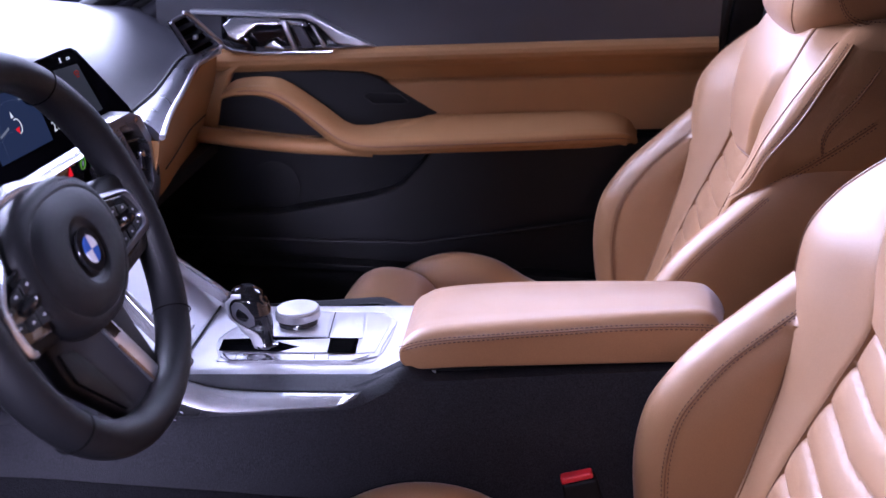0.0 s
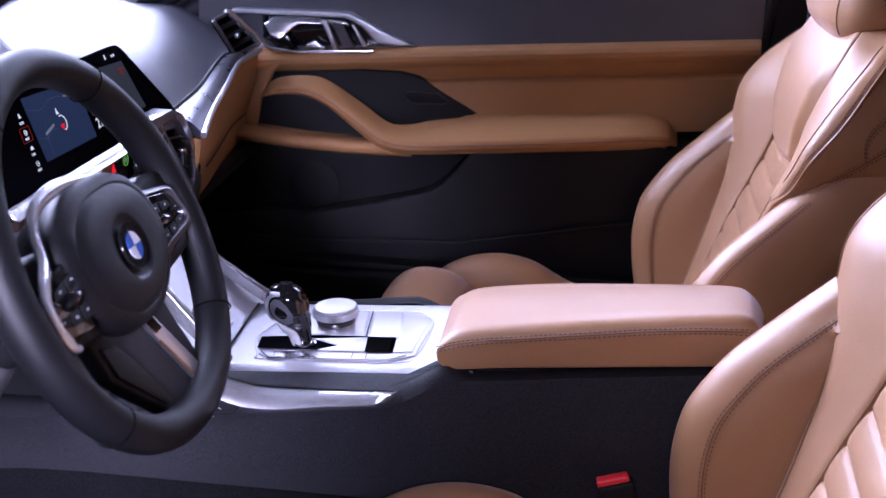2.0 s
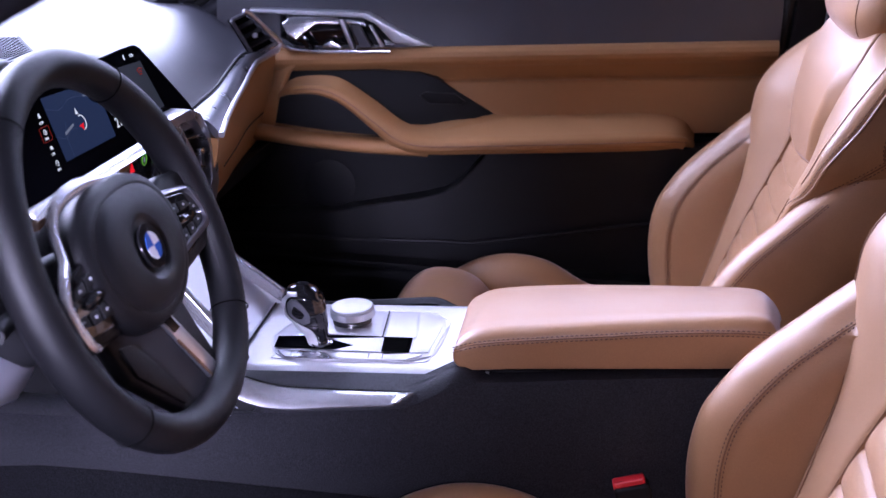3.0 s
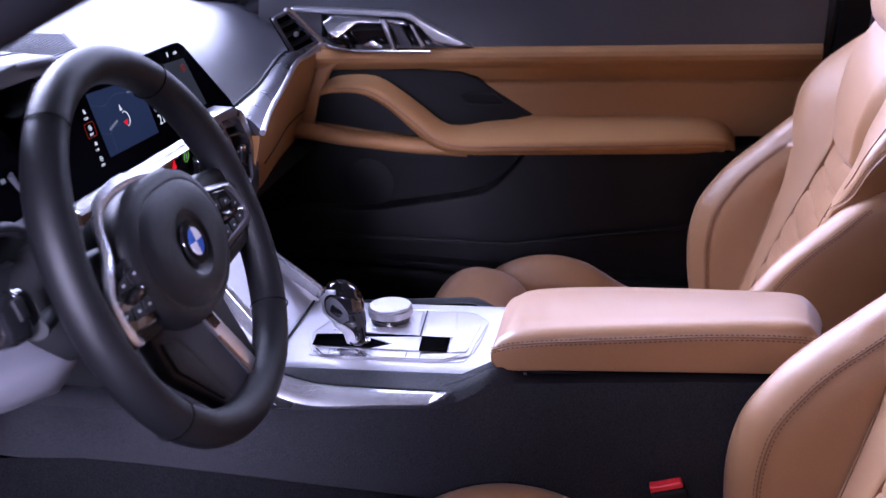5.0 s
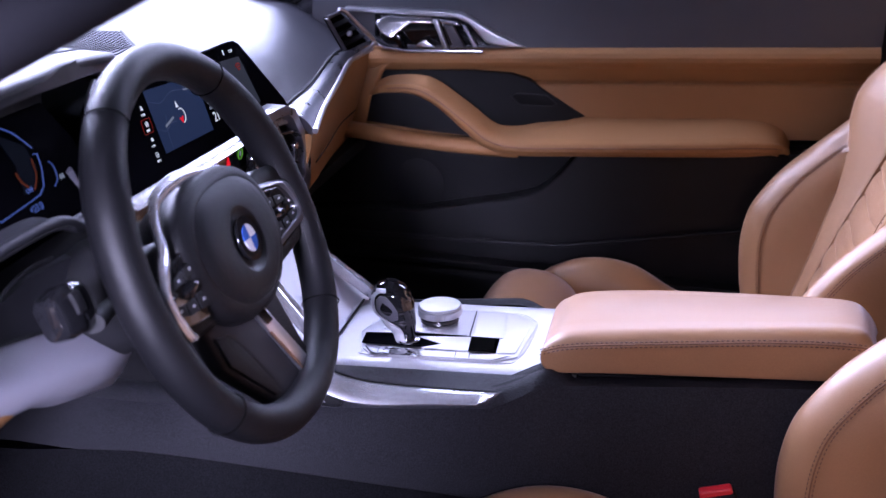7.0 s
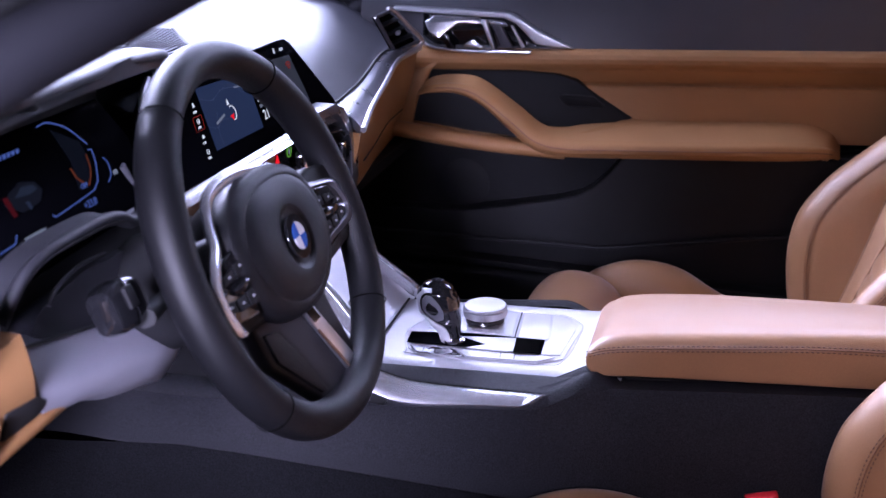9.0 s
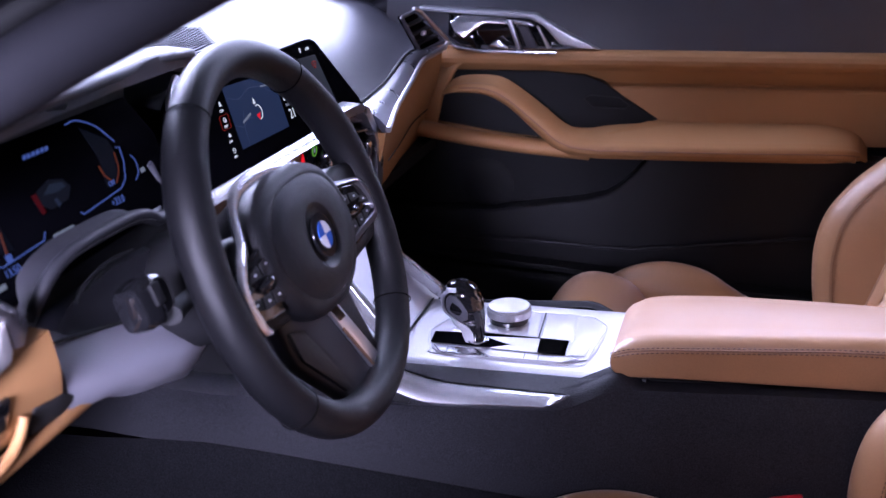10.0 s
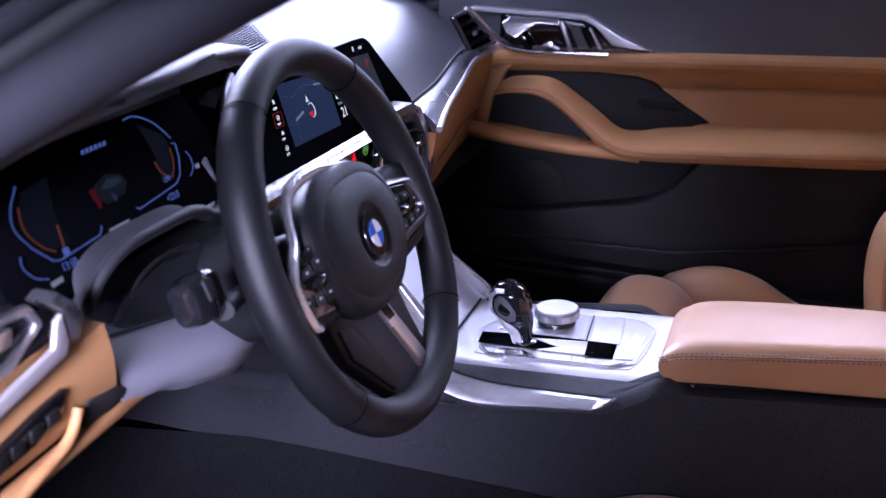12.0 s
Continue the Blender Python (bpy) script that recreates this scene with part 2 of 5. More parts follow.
def stitches(path, every, length, r, flat=1.0):
    """A row of short raised stitches along a path, in one bmesh."""
    path = [Vector(p) for p in path]
    out, walked, due = [], 0.0, 0.0
    verts, faces = [], []
    for a, b in zip(path, path[1:]):
        step = (b - a).length
        d = (b - a).normalized() if step else V(1, 0, 0)
        s = d.orthogonal().normalized()
        t = d.cross(s)
        while due < walked + step:
            p = a + d * (due - walked)
            k = len(verts)
            for h, w in ((-0.5, 0.4), (0.0, 1.0), (0.5, 0.4)):
                for u, v in ((1, 0), (0, 1), (-1, 0), (0, -1)):
                    verts.append(p + d * (h * length) + s * (u * r * w) + t * (v * r * w))
            for i in (0, 4):
                for j in range(4):
                    faces.append((k + i + j, k + i + (j + 1) % 4, k + i + 4 + (j + 1) % 4, k + i + 4 + j))
            due += every
        walked += step
    me = bpy.data.meshes.new("row")
    me.from_pydata(verts, [], faces)
    bm = bmesh.new()
    bm.from_mesh(me)
    bpy.data.meshes.remove(me)
    return bm


def written(name, text, size, m, mat, parent, depth=0.0002):
    """Raised lettering in the built-in font, at the pose m, as a mesh."""
    cu = bpy.data.curves.new(name, "FONT")
    cu.body, cu.size, cu.extrude = text, size, depth
    tmp = bpy.data.objects.new(name, cu)
    me = bpy.data.meshes.new_from_object(tmp)
    bpy.data.objects.remove(tmp)
    me.transform(m)
    me.materials.append(mat)
    ob = new(name, me)
    ob.parent = parent
    if parent.type == "EMPTY":
        ob.matrix_parent_inverse = Matrix.Translation(parent.location).inverted()
    return ob


# ---- the showroom round the car ----
solid("ground", rbox((0, 0, -0.05), (16, 16, 0.1), 0), GROUND, "grey polished showroom floor under the car", "floor", "structure")
for nm, c, s in (("wall_front", (-6, 0, 2), (0.2, 12, 4.2)), ("wall_rear", (6, 0, 2), (0.2, 12, 4.2)),
                 ("wall_far", (0, 6, 2), (12, 0.2, 4.2)), ("wall_near", (0, -6, 2), (12, 0.2, 4.2))):
    solid(nm, rbox(c, s, 0), WALL, "plain dark wall of the showroom", "wall", "structure")
solid("ceiling", rbox((0, 0, 4.1), (12.2, 12.2, 0.1), 0), WALL, "dark showroom ceiling above the car", "ceiling", "structure")

# ---- car shell ----
solid("floor", joined(rbox((0.35, -0.46, 0.27), (2.3, 0.56, 0.06), 0.01), rbox((0.35, 0.46, 0.27), (2.3, 0.56, 0.06), 0.01)), CARPET,
      "black carpeted footwell floor of the car", "car floor", "structure")


def tunnel(u, v):
    y = -0.152 - 0.10 * u
    z = 0.447 - 0.147 * (u ** 0.7)
    return (-0.62 + 1.4 * v, y, z - 0.03 * (1 - u) * ease(-(-0.62 + 1.4 * v), 0.15, 0.45))


solid("tunnel_carpet", sheet(tunnel, 12, 20, (0, 0.05, -0.02)), CARPET, "black carpet on the tunnel side below the console", "carpet", "structure")
solid("firewall", rbox((-0.72, 0, 0.5), (0.1, 1.5, 0.6), 0.03), CARPET, "black carpeted bulkhead at the end of the footwells", "bulkhead", "structure")
for sy, nm in ((1, "sill_far"), (-1, "sill_near")):
    solid(nm, joined(rbox((0.3, sy * 0.70, 0.33), (2.2, 0.12, 0.17), 0.02, 3), rbox((0.3, sy * 0.655, 0.423), (2.2, 0.05, 0.012), 0.004)), BLACK,
          "black plastic door sill trim along the car floor", "sill", "structure")
solid("body_side", joined(rbox((0.3, 0.86, 0.45), (3.6, 0.05, 0.8), 0.02), rbox((1.7, 0.78, 0.72), (1.2, 0.2, 0.9), 0.05), rbox((1.75, -0.80, 0.66), (1.4, 0.16, 0.8), 0.05),
                          rbox((-1.5, 0.0, 0.62), (1.3, 1.7, 0.5), 0.1, 3)), PAINT, "dark blue painted body of the parked car", "car body", "structure")
solid("rear_bulkhead", rbox((1.55, 0, 0.62), (0.15, 1.4, 0.66), 0.05), BLACK, "black upholstered rear seat bulkhead", "bulkhead", "structure")


def roof_fn(u, v):
    y = -0.60 + 1.2 * v
    x = 0.22 + 1.5 * u
    return (x, y, 1.36 - 0.05 * (2 * v - 1) ** 2 - 0.09 * (2 * u - 0.7) ** 2)


solid("ceiling_headliner", sheet(roof_fn, 14, 12, (0, 0, 0.03)), HEADLINER, "light grey cloth headliner of the car roof", "headliner", "structure")


# windscreen pillars, with rubber door seal on the driver's side
def pillar(sy):
    root = thing("windscreen_pillar", (-0.5, sy * 0.74, 0.63), "dark cloth-covered windscreen pillar with a black rubber seal", "pillar", "windscreen pillars", "structure")
    path = spline([(-0.60, sy * 0.775, 0.625), (-0.057, sy * 0.732, 0.969), (0.072, sy * 0.722, 1.047), (0.34, sy * 0.675, 1.200), (0.5, sy * 0.63, 1.285)], 30)
    part("trim", tube(path, 0.030, 16, flat=0.68, up=(0.5, 0, -0.85)), PILLAR, root)
    away = V(-0.51, sy * 0.06, 0.86)
    part("seal", tube([p + away * 0.0270 for p in path], 0.0085, 10), RUBBER, root, "black rubber door seal")
    part("inner_frame", tube([p + away * 0.0400 for p in path], 0.022, 12, flat=0.42, up=(0.5, 0, -0.85)), PILLAR, root, "dark inner frame")
    part("outer_frame", tube([p + away * 0.0660 for p in path], 0.034, 12, flat=0.55, up=(0.5, 0, -0.85)), RUBBER, root, "black outer frame")
    return root


pillar(-1)
pillar(1)
centre_pillar = thing("door_pillar", (0.72, 0.72, 0.4), "black door pillar trim behind the passenger door", "pillar", "", "structure")
part("trim", prism([(0.690, 0.700, 0.40), (0.692, 0.700, 0.82), (0.705, 0.695, 0.95), (0.73, 0.66, 1.28), (0.84, 0.66, 1.28), (0.80, 0.70, 0.95), (0.78, 0.71, 0.40)], (0, 0.06, 0), 0.008), BLACK, centre_pillar)
part("seal", tube(spline([(0.683, 0.712, 0.42), (0.684, 0.712, 0.80), (0.694, 0.705, 0.95), (0.72, 0.67, 1.27)], 20), 0.010, 8), RUBBER, centre_pillar)
part("upper_cover", prism([(0.745, 0.690, 0.86), (0.75, 0.682, 0.97), (0.79, 0.65, 1.2), (0.83, 0.65, 1.2), (0.79, 0.682, 0.97), (0.785, 0.69, 0.86)], (0, 0.03, 0), 0.006), DASH, centre_pillar, "blue-grey pillar cover")
solid("rear_side_panel", joined(rbox((1.15, 0.70, 0.62), (0.72, 0.05, 0.42), 0.02), rbox((1.12, 0.69, 0.80), (0.66, 0.05, 0.06), 0.015)), TAN_DOOR,
      "tan leather side panel beside the rear seat", "side panel", "structure")
windscreen_glass = bpy.data.materials.new("clear_glass")
windscreen_glass.use_nodes = True
g = windscreen_glass.node_tree.nodes["Principled BSDF"]
g.inputs["Transmission Weight"].default_value, g.inputs["Roughness"].default_value, g.inputs["IOR"].default_value = 1.0, 0.0, 1.45


def screen_fn(u, v):
    y = -0.70 + 1.4 * v
    return (-0.80 + 1.02 * u - 0.12 * (1 - (2 * v - 1) ** 2), y * (1 - 0.10 * u), 0.80 + 0.54 * u)


ws = solid("window_1", sheet(screen_fn, 8, 12, (0.003, 0, -0.005)), windscreen_glass, "clear raked windscreen of the car", "windscreen", "structure")
ws.visible_shadow = False


# ---- front seats ----
def back_x(z):
    """The face of the centre panel."""
    return glide_at(z, (0.40, 0.560), (0.53, 0.603), (0.61, 0.632), (0.685, 0.662), (0.736, 0.680), (0.805, 0.685), (0.895, 0.711), (0.945, 0.742))


def wing_x(z):
    """The foremost line of the upper side wings."""
    return glide_at(z, (0.40, 0.552), (0.48, 0.575), (0.54, 0.592), (0.60, 0.607), (0.65, 0.619), (0.70, 0.624), (0.75, 0.628), (0.79, 0.637), (0.828, 0.662), (0.86, 0.694), (0.891, 0.728), (0.92, 0.758), (0.945, 0.79))


def wing_y(z):
    return glide_at(z, (0.40, 0.150), (0.55, 0.158), (0.65, 0.172), (0.72, 0.196), (0.78, 0.216), (0.83, 0.214), (0.88, 0.192), (0.92, 0.158), (0.945, 0.125))


def panel_y(z):
    return glide_at(z, (0.40, 0.106), (0.58, 0.110), (0.68, 0.101), (0.736, 0.093), (0.78, 0.104), (0.83, 0.124), (0.89, 0.138), (0.945, 0.115))


def set_back(z, side):
    """How far the driver-facing wing lies back against the other one."""
    return glide_at(z, (0.66, 0.0), (0.70, 0.006), (0.775, 0.024), (0.82, 0.022), (0.87, 0.008), (0.90, 0.0)) if side < 0 else 0.0


def flank_y(z):
    return wing_y(z) + 0.016


def wing_at(z, a, side):
    """A point on the front of the backrest, a metres from its middle line."""
    yp, yr = panel_y(z), wing_y(z)
    xp, xr = back_x(z), wing_x(z) + set_back(z, side)
    if a >= yp:
        f = (a - yp) / (yr - yp)
        x = xp + (xr - xp) * ease(f, -0.25, 1.0) + 0.0030 * math.exp(-(a - yp) / 0.003) + 0.004 * f * f
    else:
        f = a / yp
        top = 0.728 + 0.010 * f
        x = xp + 0.0035 * math.exp(-(yp - a) / 0.004)
        over = ease(z, top - 0.002, top + 0.012)
        x -= over * 0.010 * (1 - ease(z, 0.84, 0.93)) * (1 - ease(f, 0.80, 1.0)) + 0.004 * over * ease(z, top, top + 0.05) * (1 - f * f) * (1 - ease(z, 0.86, 0.94))
        x += 0.0045 * math.exp(-((z - top + 0.001) / 0.0028) ** 2)
        if z < top - 0.004:
            d = (top - z) % 0.0395
            d = min(d, 0.0395 - d)
            x += 0.0028 * math.exp(-(d / 0.0024) ** 2) - 0.0020 * (1 - math.exp(-(d / 0.010) ** 2))
    return V(x, side * a, z)


def backrest_rings(n=220, m=64):
    """Rings of the backrest about its own middle line, with the seam grooves and the pleats worked in."""
    rings = []
    for k in range(n + 1):
        z = 0.40 + 0.545 * k / n
        thick = glide_at(z, (0.40, 0.16), (0.70, 0.19), (0.84, 0.15), (0.90, 0.10), (0.945, 0.03))
        roll = 0.05 * ease(z, 0.92, 0.95) ** 2
        ring = []
        yr = wing_y(z)
        for side in (-1, 1):
            front = []
            yp = panel_y(z)
            for i in range(m + 1):
                f = 2 * i / m
                front.append(wing_at(z, yp * (1 - (1 - f) ** 1.5) if f <= 1 else yp + (yr - yp) * (f - 1) ** 1.3, side) + V(roll, 0, 0))
            edge = front[-1].x
            for i in range(1, 9):
                q = math.pi / 2 * i / 8
                front.append(V(edge + 0.028 * (1 - math.cos(q)), side * (yr + 0.016 * math.sin(q)), z))
            front.append(V(edge + 0.075, side * (yr + 0.0165), z))
            ring = list(reversed(front)) if side < 0 else ring + front[1:]
        for i in range(12):
            v = 1 - 2 * i / 11
            ring.append(V(back_x(z) + thick + 0.05 - 0.03 * abs(v) ** 3, v * (yr + 0.012), z - 0.01))
        rings.append(ring)
    return rings


def bolster_rings(side, dx, n=60, m=40):
    """One lower side wing: a pillow that stands forward of the backrest, with a crease inside and outside of its front band."""
    rings, inner, outer = [], [], []
    for k in range(n + 1):
        z = 0.37 + 0.40 * k / n
        xf = dx + glide_at(z, (0.37, 0.530), (0.43, 0.508), (0.48, 0.498), (0.529, 0.494), (0.565, 0.497), (0.595, 0.505), (0.625, 0.522), (0.654, 0.543), (0.702, 0.590), (0.749, 0.637), (0.77, 0.658))
        yt = glide_at(z, (0.37, 0.200), (0.50, 0.213), (0.65, 0.214), (0.71, 0.210), (0.77, 0.200))
        pts = [V(wing_x(z) + 0.035, side * (wing_y(z) - 0.010), z), V(xf + 0.068, side * (yt - 0.050), z), V(xf + 0.030, side * (yt - 0.0350), z),
               V(xf + 0.0085, side * (yt - 0.018), z), V(xf, side * yt, z), V(xf + 0.0050, side * (yt + 0.014), z), V(xf + 0.020, side * (yt + 0.0245), z),
               V(xf + 0.060, side * (yt + 0.0285), z), V(xf + 0.14, side * (yt + 0.0270), z), V(xf + 0.22, side * (yt + 0.010), z)]
        if xf + 0.060 > pts[0].x - 0.01:
            pts[1] = V(max(xf + 0.03, pts[0].x - 0.02), pts[1].y, z)
        ring = spline(pts, 9 * m // 4)
        rings.append(ring)
        per = len(ring) - 1
        for row, i in ((inner, round(per * 2 / 9)), (outer, round(per * 6 / 9))):
            d = (ring[i + 1] - ring[i - 1]).normalized()
            row.append((ring[i], d))
    return rings, inner, outer


def sewn(path, at, parent, rows=(-0.0034, 0.0034), outward=None, size=0.0008):
    """A sewn seam with a row of stitches along each side; path is pairs of (place, direction across the seam)."""
    line = []
    for k in range(1, len(path) - 1):
        p, across = path[k]
        along = (path[k + 1][0] - path[k - 1][0]).normalized()
        out = along.cross(across).normalized()
        if out.dot(outward) < 0:
            out = -out
        line.append((p, across, out))
    part("seam", moved(tube([p + n * 0.0002 for p, t, n in line], 0.0008, 6), at), SEAM, parent)
    for d in rows:
        part("stitching", moved(stitches([p + n * 0.0006 + t * d for p, t, n in line], 0.0052, 0.0034, size), at), THREAD, parent, "row of brown stitches")


def seat(base, label, near_dx, far_dx):
    cy = base[1]
    root = thing("front_seat", base, label, "car seat", "front seats")
    at = Matrix.Translation((base[0] - 0.42, cy, 0))
    back = part("backrest", moved(loft(backrest_rings()), at), TAN, root, "tan leather backrest with pleated centre panel")
    for k in range(1, 7):
        row = [wing_at(0.7275 + 0.010 * abs(v) / panel_y(0.7) - 0.0395 * k + 0.0045, abs(v), 1 if v > 0 else -1) + V(-0.0006, 0, 0) for v in [-0.098 + 0.196 * i / 40 for i in range(41)]]
        part("pleat_stitching", moved(stitches(row, 0.0050, 0.0034, 0.0006), at), PLEAT, back, "pale stitches along a pleat")
    for side in (-1, 1):
        for z0, z1 in ((0.47, 0.735), (0.740, 0.925)):
            edge = [wing_at(z, panel_y(z), side) + V(-0.0006, 0, 0) for z in [z0 + (z1 - z0) * k / 50 for k in range(51)]]
            part("panel_seam", moved(tube(edge, 0.0006, 6), at), SEAM, back)
    vee = [wing_at(0.7268 + 0.010 * abs(v), panel_y(0.736) * abs(v), 1 if v > 0 else -1) + V(-0.0012, 0, 0) for v in [-1 + k / 20 for k in range(41)]]
    part("panel_seam", moved(tube(vee, 0.0007, 6), at), SEAM, back)
    for side, dx in ((-1, near_dx), (1, far_dx)):
        rings, inner, outer = bolster_rings(side, dx)
        wing = part("side_bolster", moved(loft(rings), at), TAN, root)
        sewn(inner[4:56], at, wing, outward=V(-1, -side * 0.6, 0.2))
        sewn(outer[4:56], at, wing, outward=V(-0.4, side, 0.3))
        ridge = []
        for z in [0.705 + 0.205 * k / 40 for k in range(41)]:
            edge = wing_at(z, wing_y(z), side).x
            q = math.acos(1 - min(0.027, max(0.002, glide_at(z, (0.705, 0.638), (0.716, 0.641), (0.734, 0.655), (0.778, 0.673), (0.822, 0.703), (0.871, 0.735), (0.91, 0.765)) - edge)) / 0.028)
            ridge.append(V(edge + 0.028 * (1 - math.cos(q)), side * (wing_y(z) + 0.016 * math.sin(q)), z))
        part("piping", moved(tube(ridge, 0.0021, 8), at), TAN, root)
        fold = [wing_at(z, wing_y(z) * 0.985, side) + V(-0.0006, side * 0.0005, 0) for z in [0.745 + 0.165 * k / 40 for k in range(41)]]
        part("stitching", moved(stitches([p + V(-0.0060, -side * 0.0015, 0.001) for p in ridge], 0.0052, 0.0034, 0.0008), at), THREAD, root)
        part("seam", moved(tube(fold, 0.0007, 6), at), SEAM, root)
        part("stitching", moved(stitches([p + V(0.0042, side * 0.0030, 0.0) for p in fold], 0.0052, 0.0034, 0.0008), at), THREAD, root)
        low_fold = [wing_at(z, wing_y(z) * 0.93, side) + V(-0.0004, 0, 0) for z in [0.46 + 0.26 * k / 40 for k in range(41)]]
        part("seam", moved(tube(low_fold, 0.0006, 6), at), SEAM, root)
        for pts in (((0.662, 0.727), (0.700, 0.755), (0.744, 0.789), (0.80, 0.832)), ((0.735, 0.784), (0.733, 0.803), (0.741, 0.822), (0.772, 0.856), (0.80, 0.892))):
            rail = []
            for p in spline([(x, 0, z) for x, z in pts], 24):
                rail.append((V(p.x, side * (flank_y(p.z) + 0.0006), p.z), V(0.55, 0, -0.83)))
            sewn(rail, at, root, outward=V(0, side, 0))

    def head_ring(k):
        z = 0.890 + 0.20 * k
        s = (1 - abs(2 * k - 1) ** 3.2) ** 0.4 if 0 < k < 1 else 0.0
        s = max(0.32, s)
        out = []
        for i in range(80):
            q = 2 * math.pi * i / 80
            c, sn = math.cos(q), math.sin(q)
            out.append(V(0.772 + 0.22 * (z - 0.9) + 0.092 * s * abs(c) ** 0.6 * (1 if c > 0 else -1), 0.152 * s ** 0.5 * abs(sn) ** 0.6 * (1 if sn > 0 else -1), z + 0.012 * (abs(sn) ** 4)))
        return out
    head = part("head_restraint", moved(loft([head_ring(k / 40) for k in range(41)]), at), TAN, root, "tan leather head restraint with stitched edge")
    edge = [head_ring(k / 40)[48] for k in range(3, 38)]
    sewn([(p, V(0.8, -0.6, 0)) for p in edge], at, head, rows=(0.0055,), outward=V(-0.6, -0.8, 0))
    side_face = [(0.742, 0.998), (0.752, 0.955), (0.772, 0.934), (0.812, 0.932), (0.848, 0.940)]
    loop_line = [(V(p.x, -0.1525, p.z), V(0.3, 0, 0.9)) for p in spline([(x, 0, z) for x, z in side_face], 24)]
    sewn(loop_line, at, head, outward=V(0, -1, 0))
    for py in (-0.05, 0.05):
        part("post", moved(tube([(0.735, py, 0.86), (0.75, py, 0.93)], 0.006, 8), at), CHROME, head)

    def oval(cx, cz, rx, rz, y, p=0.7, lean=0.0):
        out = []
        for i in range(48):
            q = 2 * math.pi * i / 48
            c, s = math.cos(q), math.sin(q)
            out.append(V(cx + rx * abs(c) ** p * (1 if c > 0 else -1), y, cz + rz * abs(s) ** p * (1 if s > 0 else -1) + lean * c))
        return out
    thigh = []
    for k in range(33):
        v = -1 + k / 16
        s = max(0.12, (1 - abs(v) ** 4) ** 0.42)
        thigh.append(oval(0.184 + 0.010 * v * v, 0.398, 0.080 * s ** 0.4, 0.094 * s ** 0.55, 0.150 * v, 0.86, -0.012))
    part("thigh_support", moved(loft(thigh), at), TAN, root, "tan leather front thigh support")
    body = []
    for k in range(31):
        v = -1 + k / 15
        a = abs(v)
        s = max(0.2, (1 - a ** 6) ** 0.35)
        body.append(oval(0.46, 0.385, 0.18 * s ** 0.4, 0.058 * s, 0.24 * v, 0.62, -0.016))
    part("cushion", moved(loft(body), at), TAN, root, "tan leather seat cushion")
    for side in (-1, 1):
        wing = []
        for k in range(33):
            u = k / 32
            s = max(0.10, math.sin(math.pi * min(1, max(0, u * 0.96 + 0.02))) ** 0.5)
            x = 0.125 + 0.45 * u
            cz = glide_at(x, (0.12, 0.385), (0.16, 0.402), (0.20, 0.424), (0.26, 0.436), (0.33, 0.426), (0.40, 0.392), (0.58, 0.36))
            wing.append([V(x, side * 0.195 + 0.046 * s * math.cos(q), cz + 0.052 * s * math.sin(q)) for q in [2 * math.pi * i / 24 for i in range(24)]])
        part("cushion_bolster", moved(loft(wing), at), TAN, root)
    part("seat_base", moved(rbox((0.42, 0, 0.325), (0.40, 0.40, 0.07), 0.02), at), BLACK, root, "black plastic seat base")
    return root


seat((0.42, 0.37, 0.29), "tan leather sports seat with stitched bolsters on the passenger side", 0.040, 0.0)
seat((0.44, -0.37, 0.29), "tan leather driver's sports seat with pleated centre beside the console", 0.040, 0.0)

buckle = thing("seat_belt_buckle", (0.46, -0.165, 0.40), "black seat belt buckle with a red release button", "seat belt buckle")
turn = Euler((0, radians(-16), radians(4))).to_matrix()
part("housing", rbox((0.470, -0.165, 0.462), (0.038, 0.018, 0.085), 0.005, 3, turn), BLACK, buckle)
part("release_button", rbox((0.4565, -0.165, 0.5035), (0.034, 0.013, 0.010), 0.003, 3, turn), RED, buckle, "bright red release button")


# ---- centre console ----
def deck(x):
    return 0.577 + 0.07 * (x - 0.18)


console = thing("centre_console", (0.1, 0, 0.30), "charcoal centre console with silver gear deck and chrome side trim", "centre console")
shoulder = ((-0.62, 0.500), (-0.18, 0.513), (0.03, 0.537), (0.092, 0.5445), (0.213, 0.5605), (0.232, 0.5660), (0.262, 0.580), (0.280, 0.581), (0.30, 0.583), (0.428, 0.598), (0.56, 0.612), (0.70, 0.622))


def side_panel(sgn):
    def fn(u, v):
        x = -0.62 + 1.235 * v
        zt = line_at(x, *shoulder) - (0.05 * ease(x, 0.2, 0.3) if sgn > 0 else 0.0)
        out = line_at(x, (-0.62, 0.158), (0.215, 0.158), (0.290, 0.124), (0.70, 0.116))
        if u <= 0.8:
            f = u / 0.8
            return (x, sgn * (0.150 + (out - 0.150) * f ** 3), 0.435 + (zt - 0.435) * f)
        f = (u - 0.8) / 0.2
        return (x, sgn * (out - 0.024 * f), zt + 0.0125 * math.sin(f * 1.57) * (1 - ease(x, 0.27, 0.30)))
    return sheet(fn, 25, 160, (0, -sgn * 0.02, 0))


part("side_panel", side_panel(-1), CONSOLE, console, "charcoal textured side panel")
part("side_panel", side_panel(1), CONSOLE, console, "charcoal textured side panel")
part("core", rbox((0.03, 0, 0.40), (1.3, 0.24, 0.24), 0.01), BLACK, console)
part("front_block", prism([(-0.62, -0.13, 0.50), (-0.1, -0.13, 0.52), (-0.1, -0.13, 0.64), (-0.2, -0.13, 0.70), (-0.62, -0.13, 0.72)], (0, 0.26, 0), 0.01), BLACK, console)

# silver deck, its patterned flank, and the chrome strip


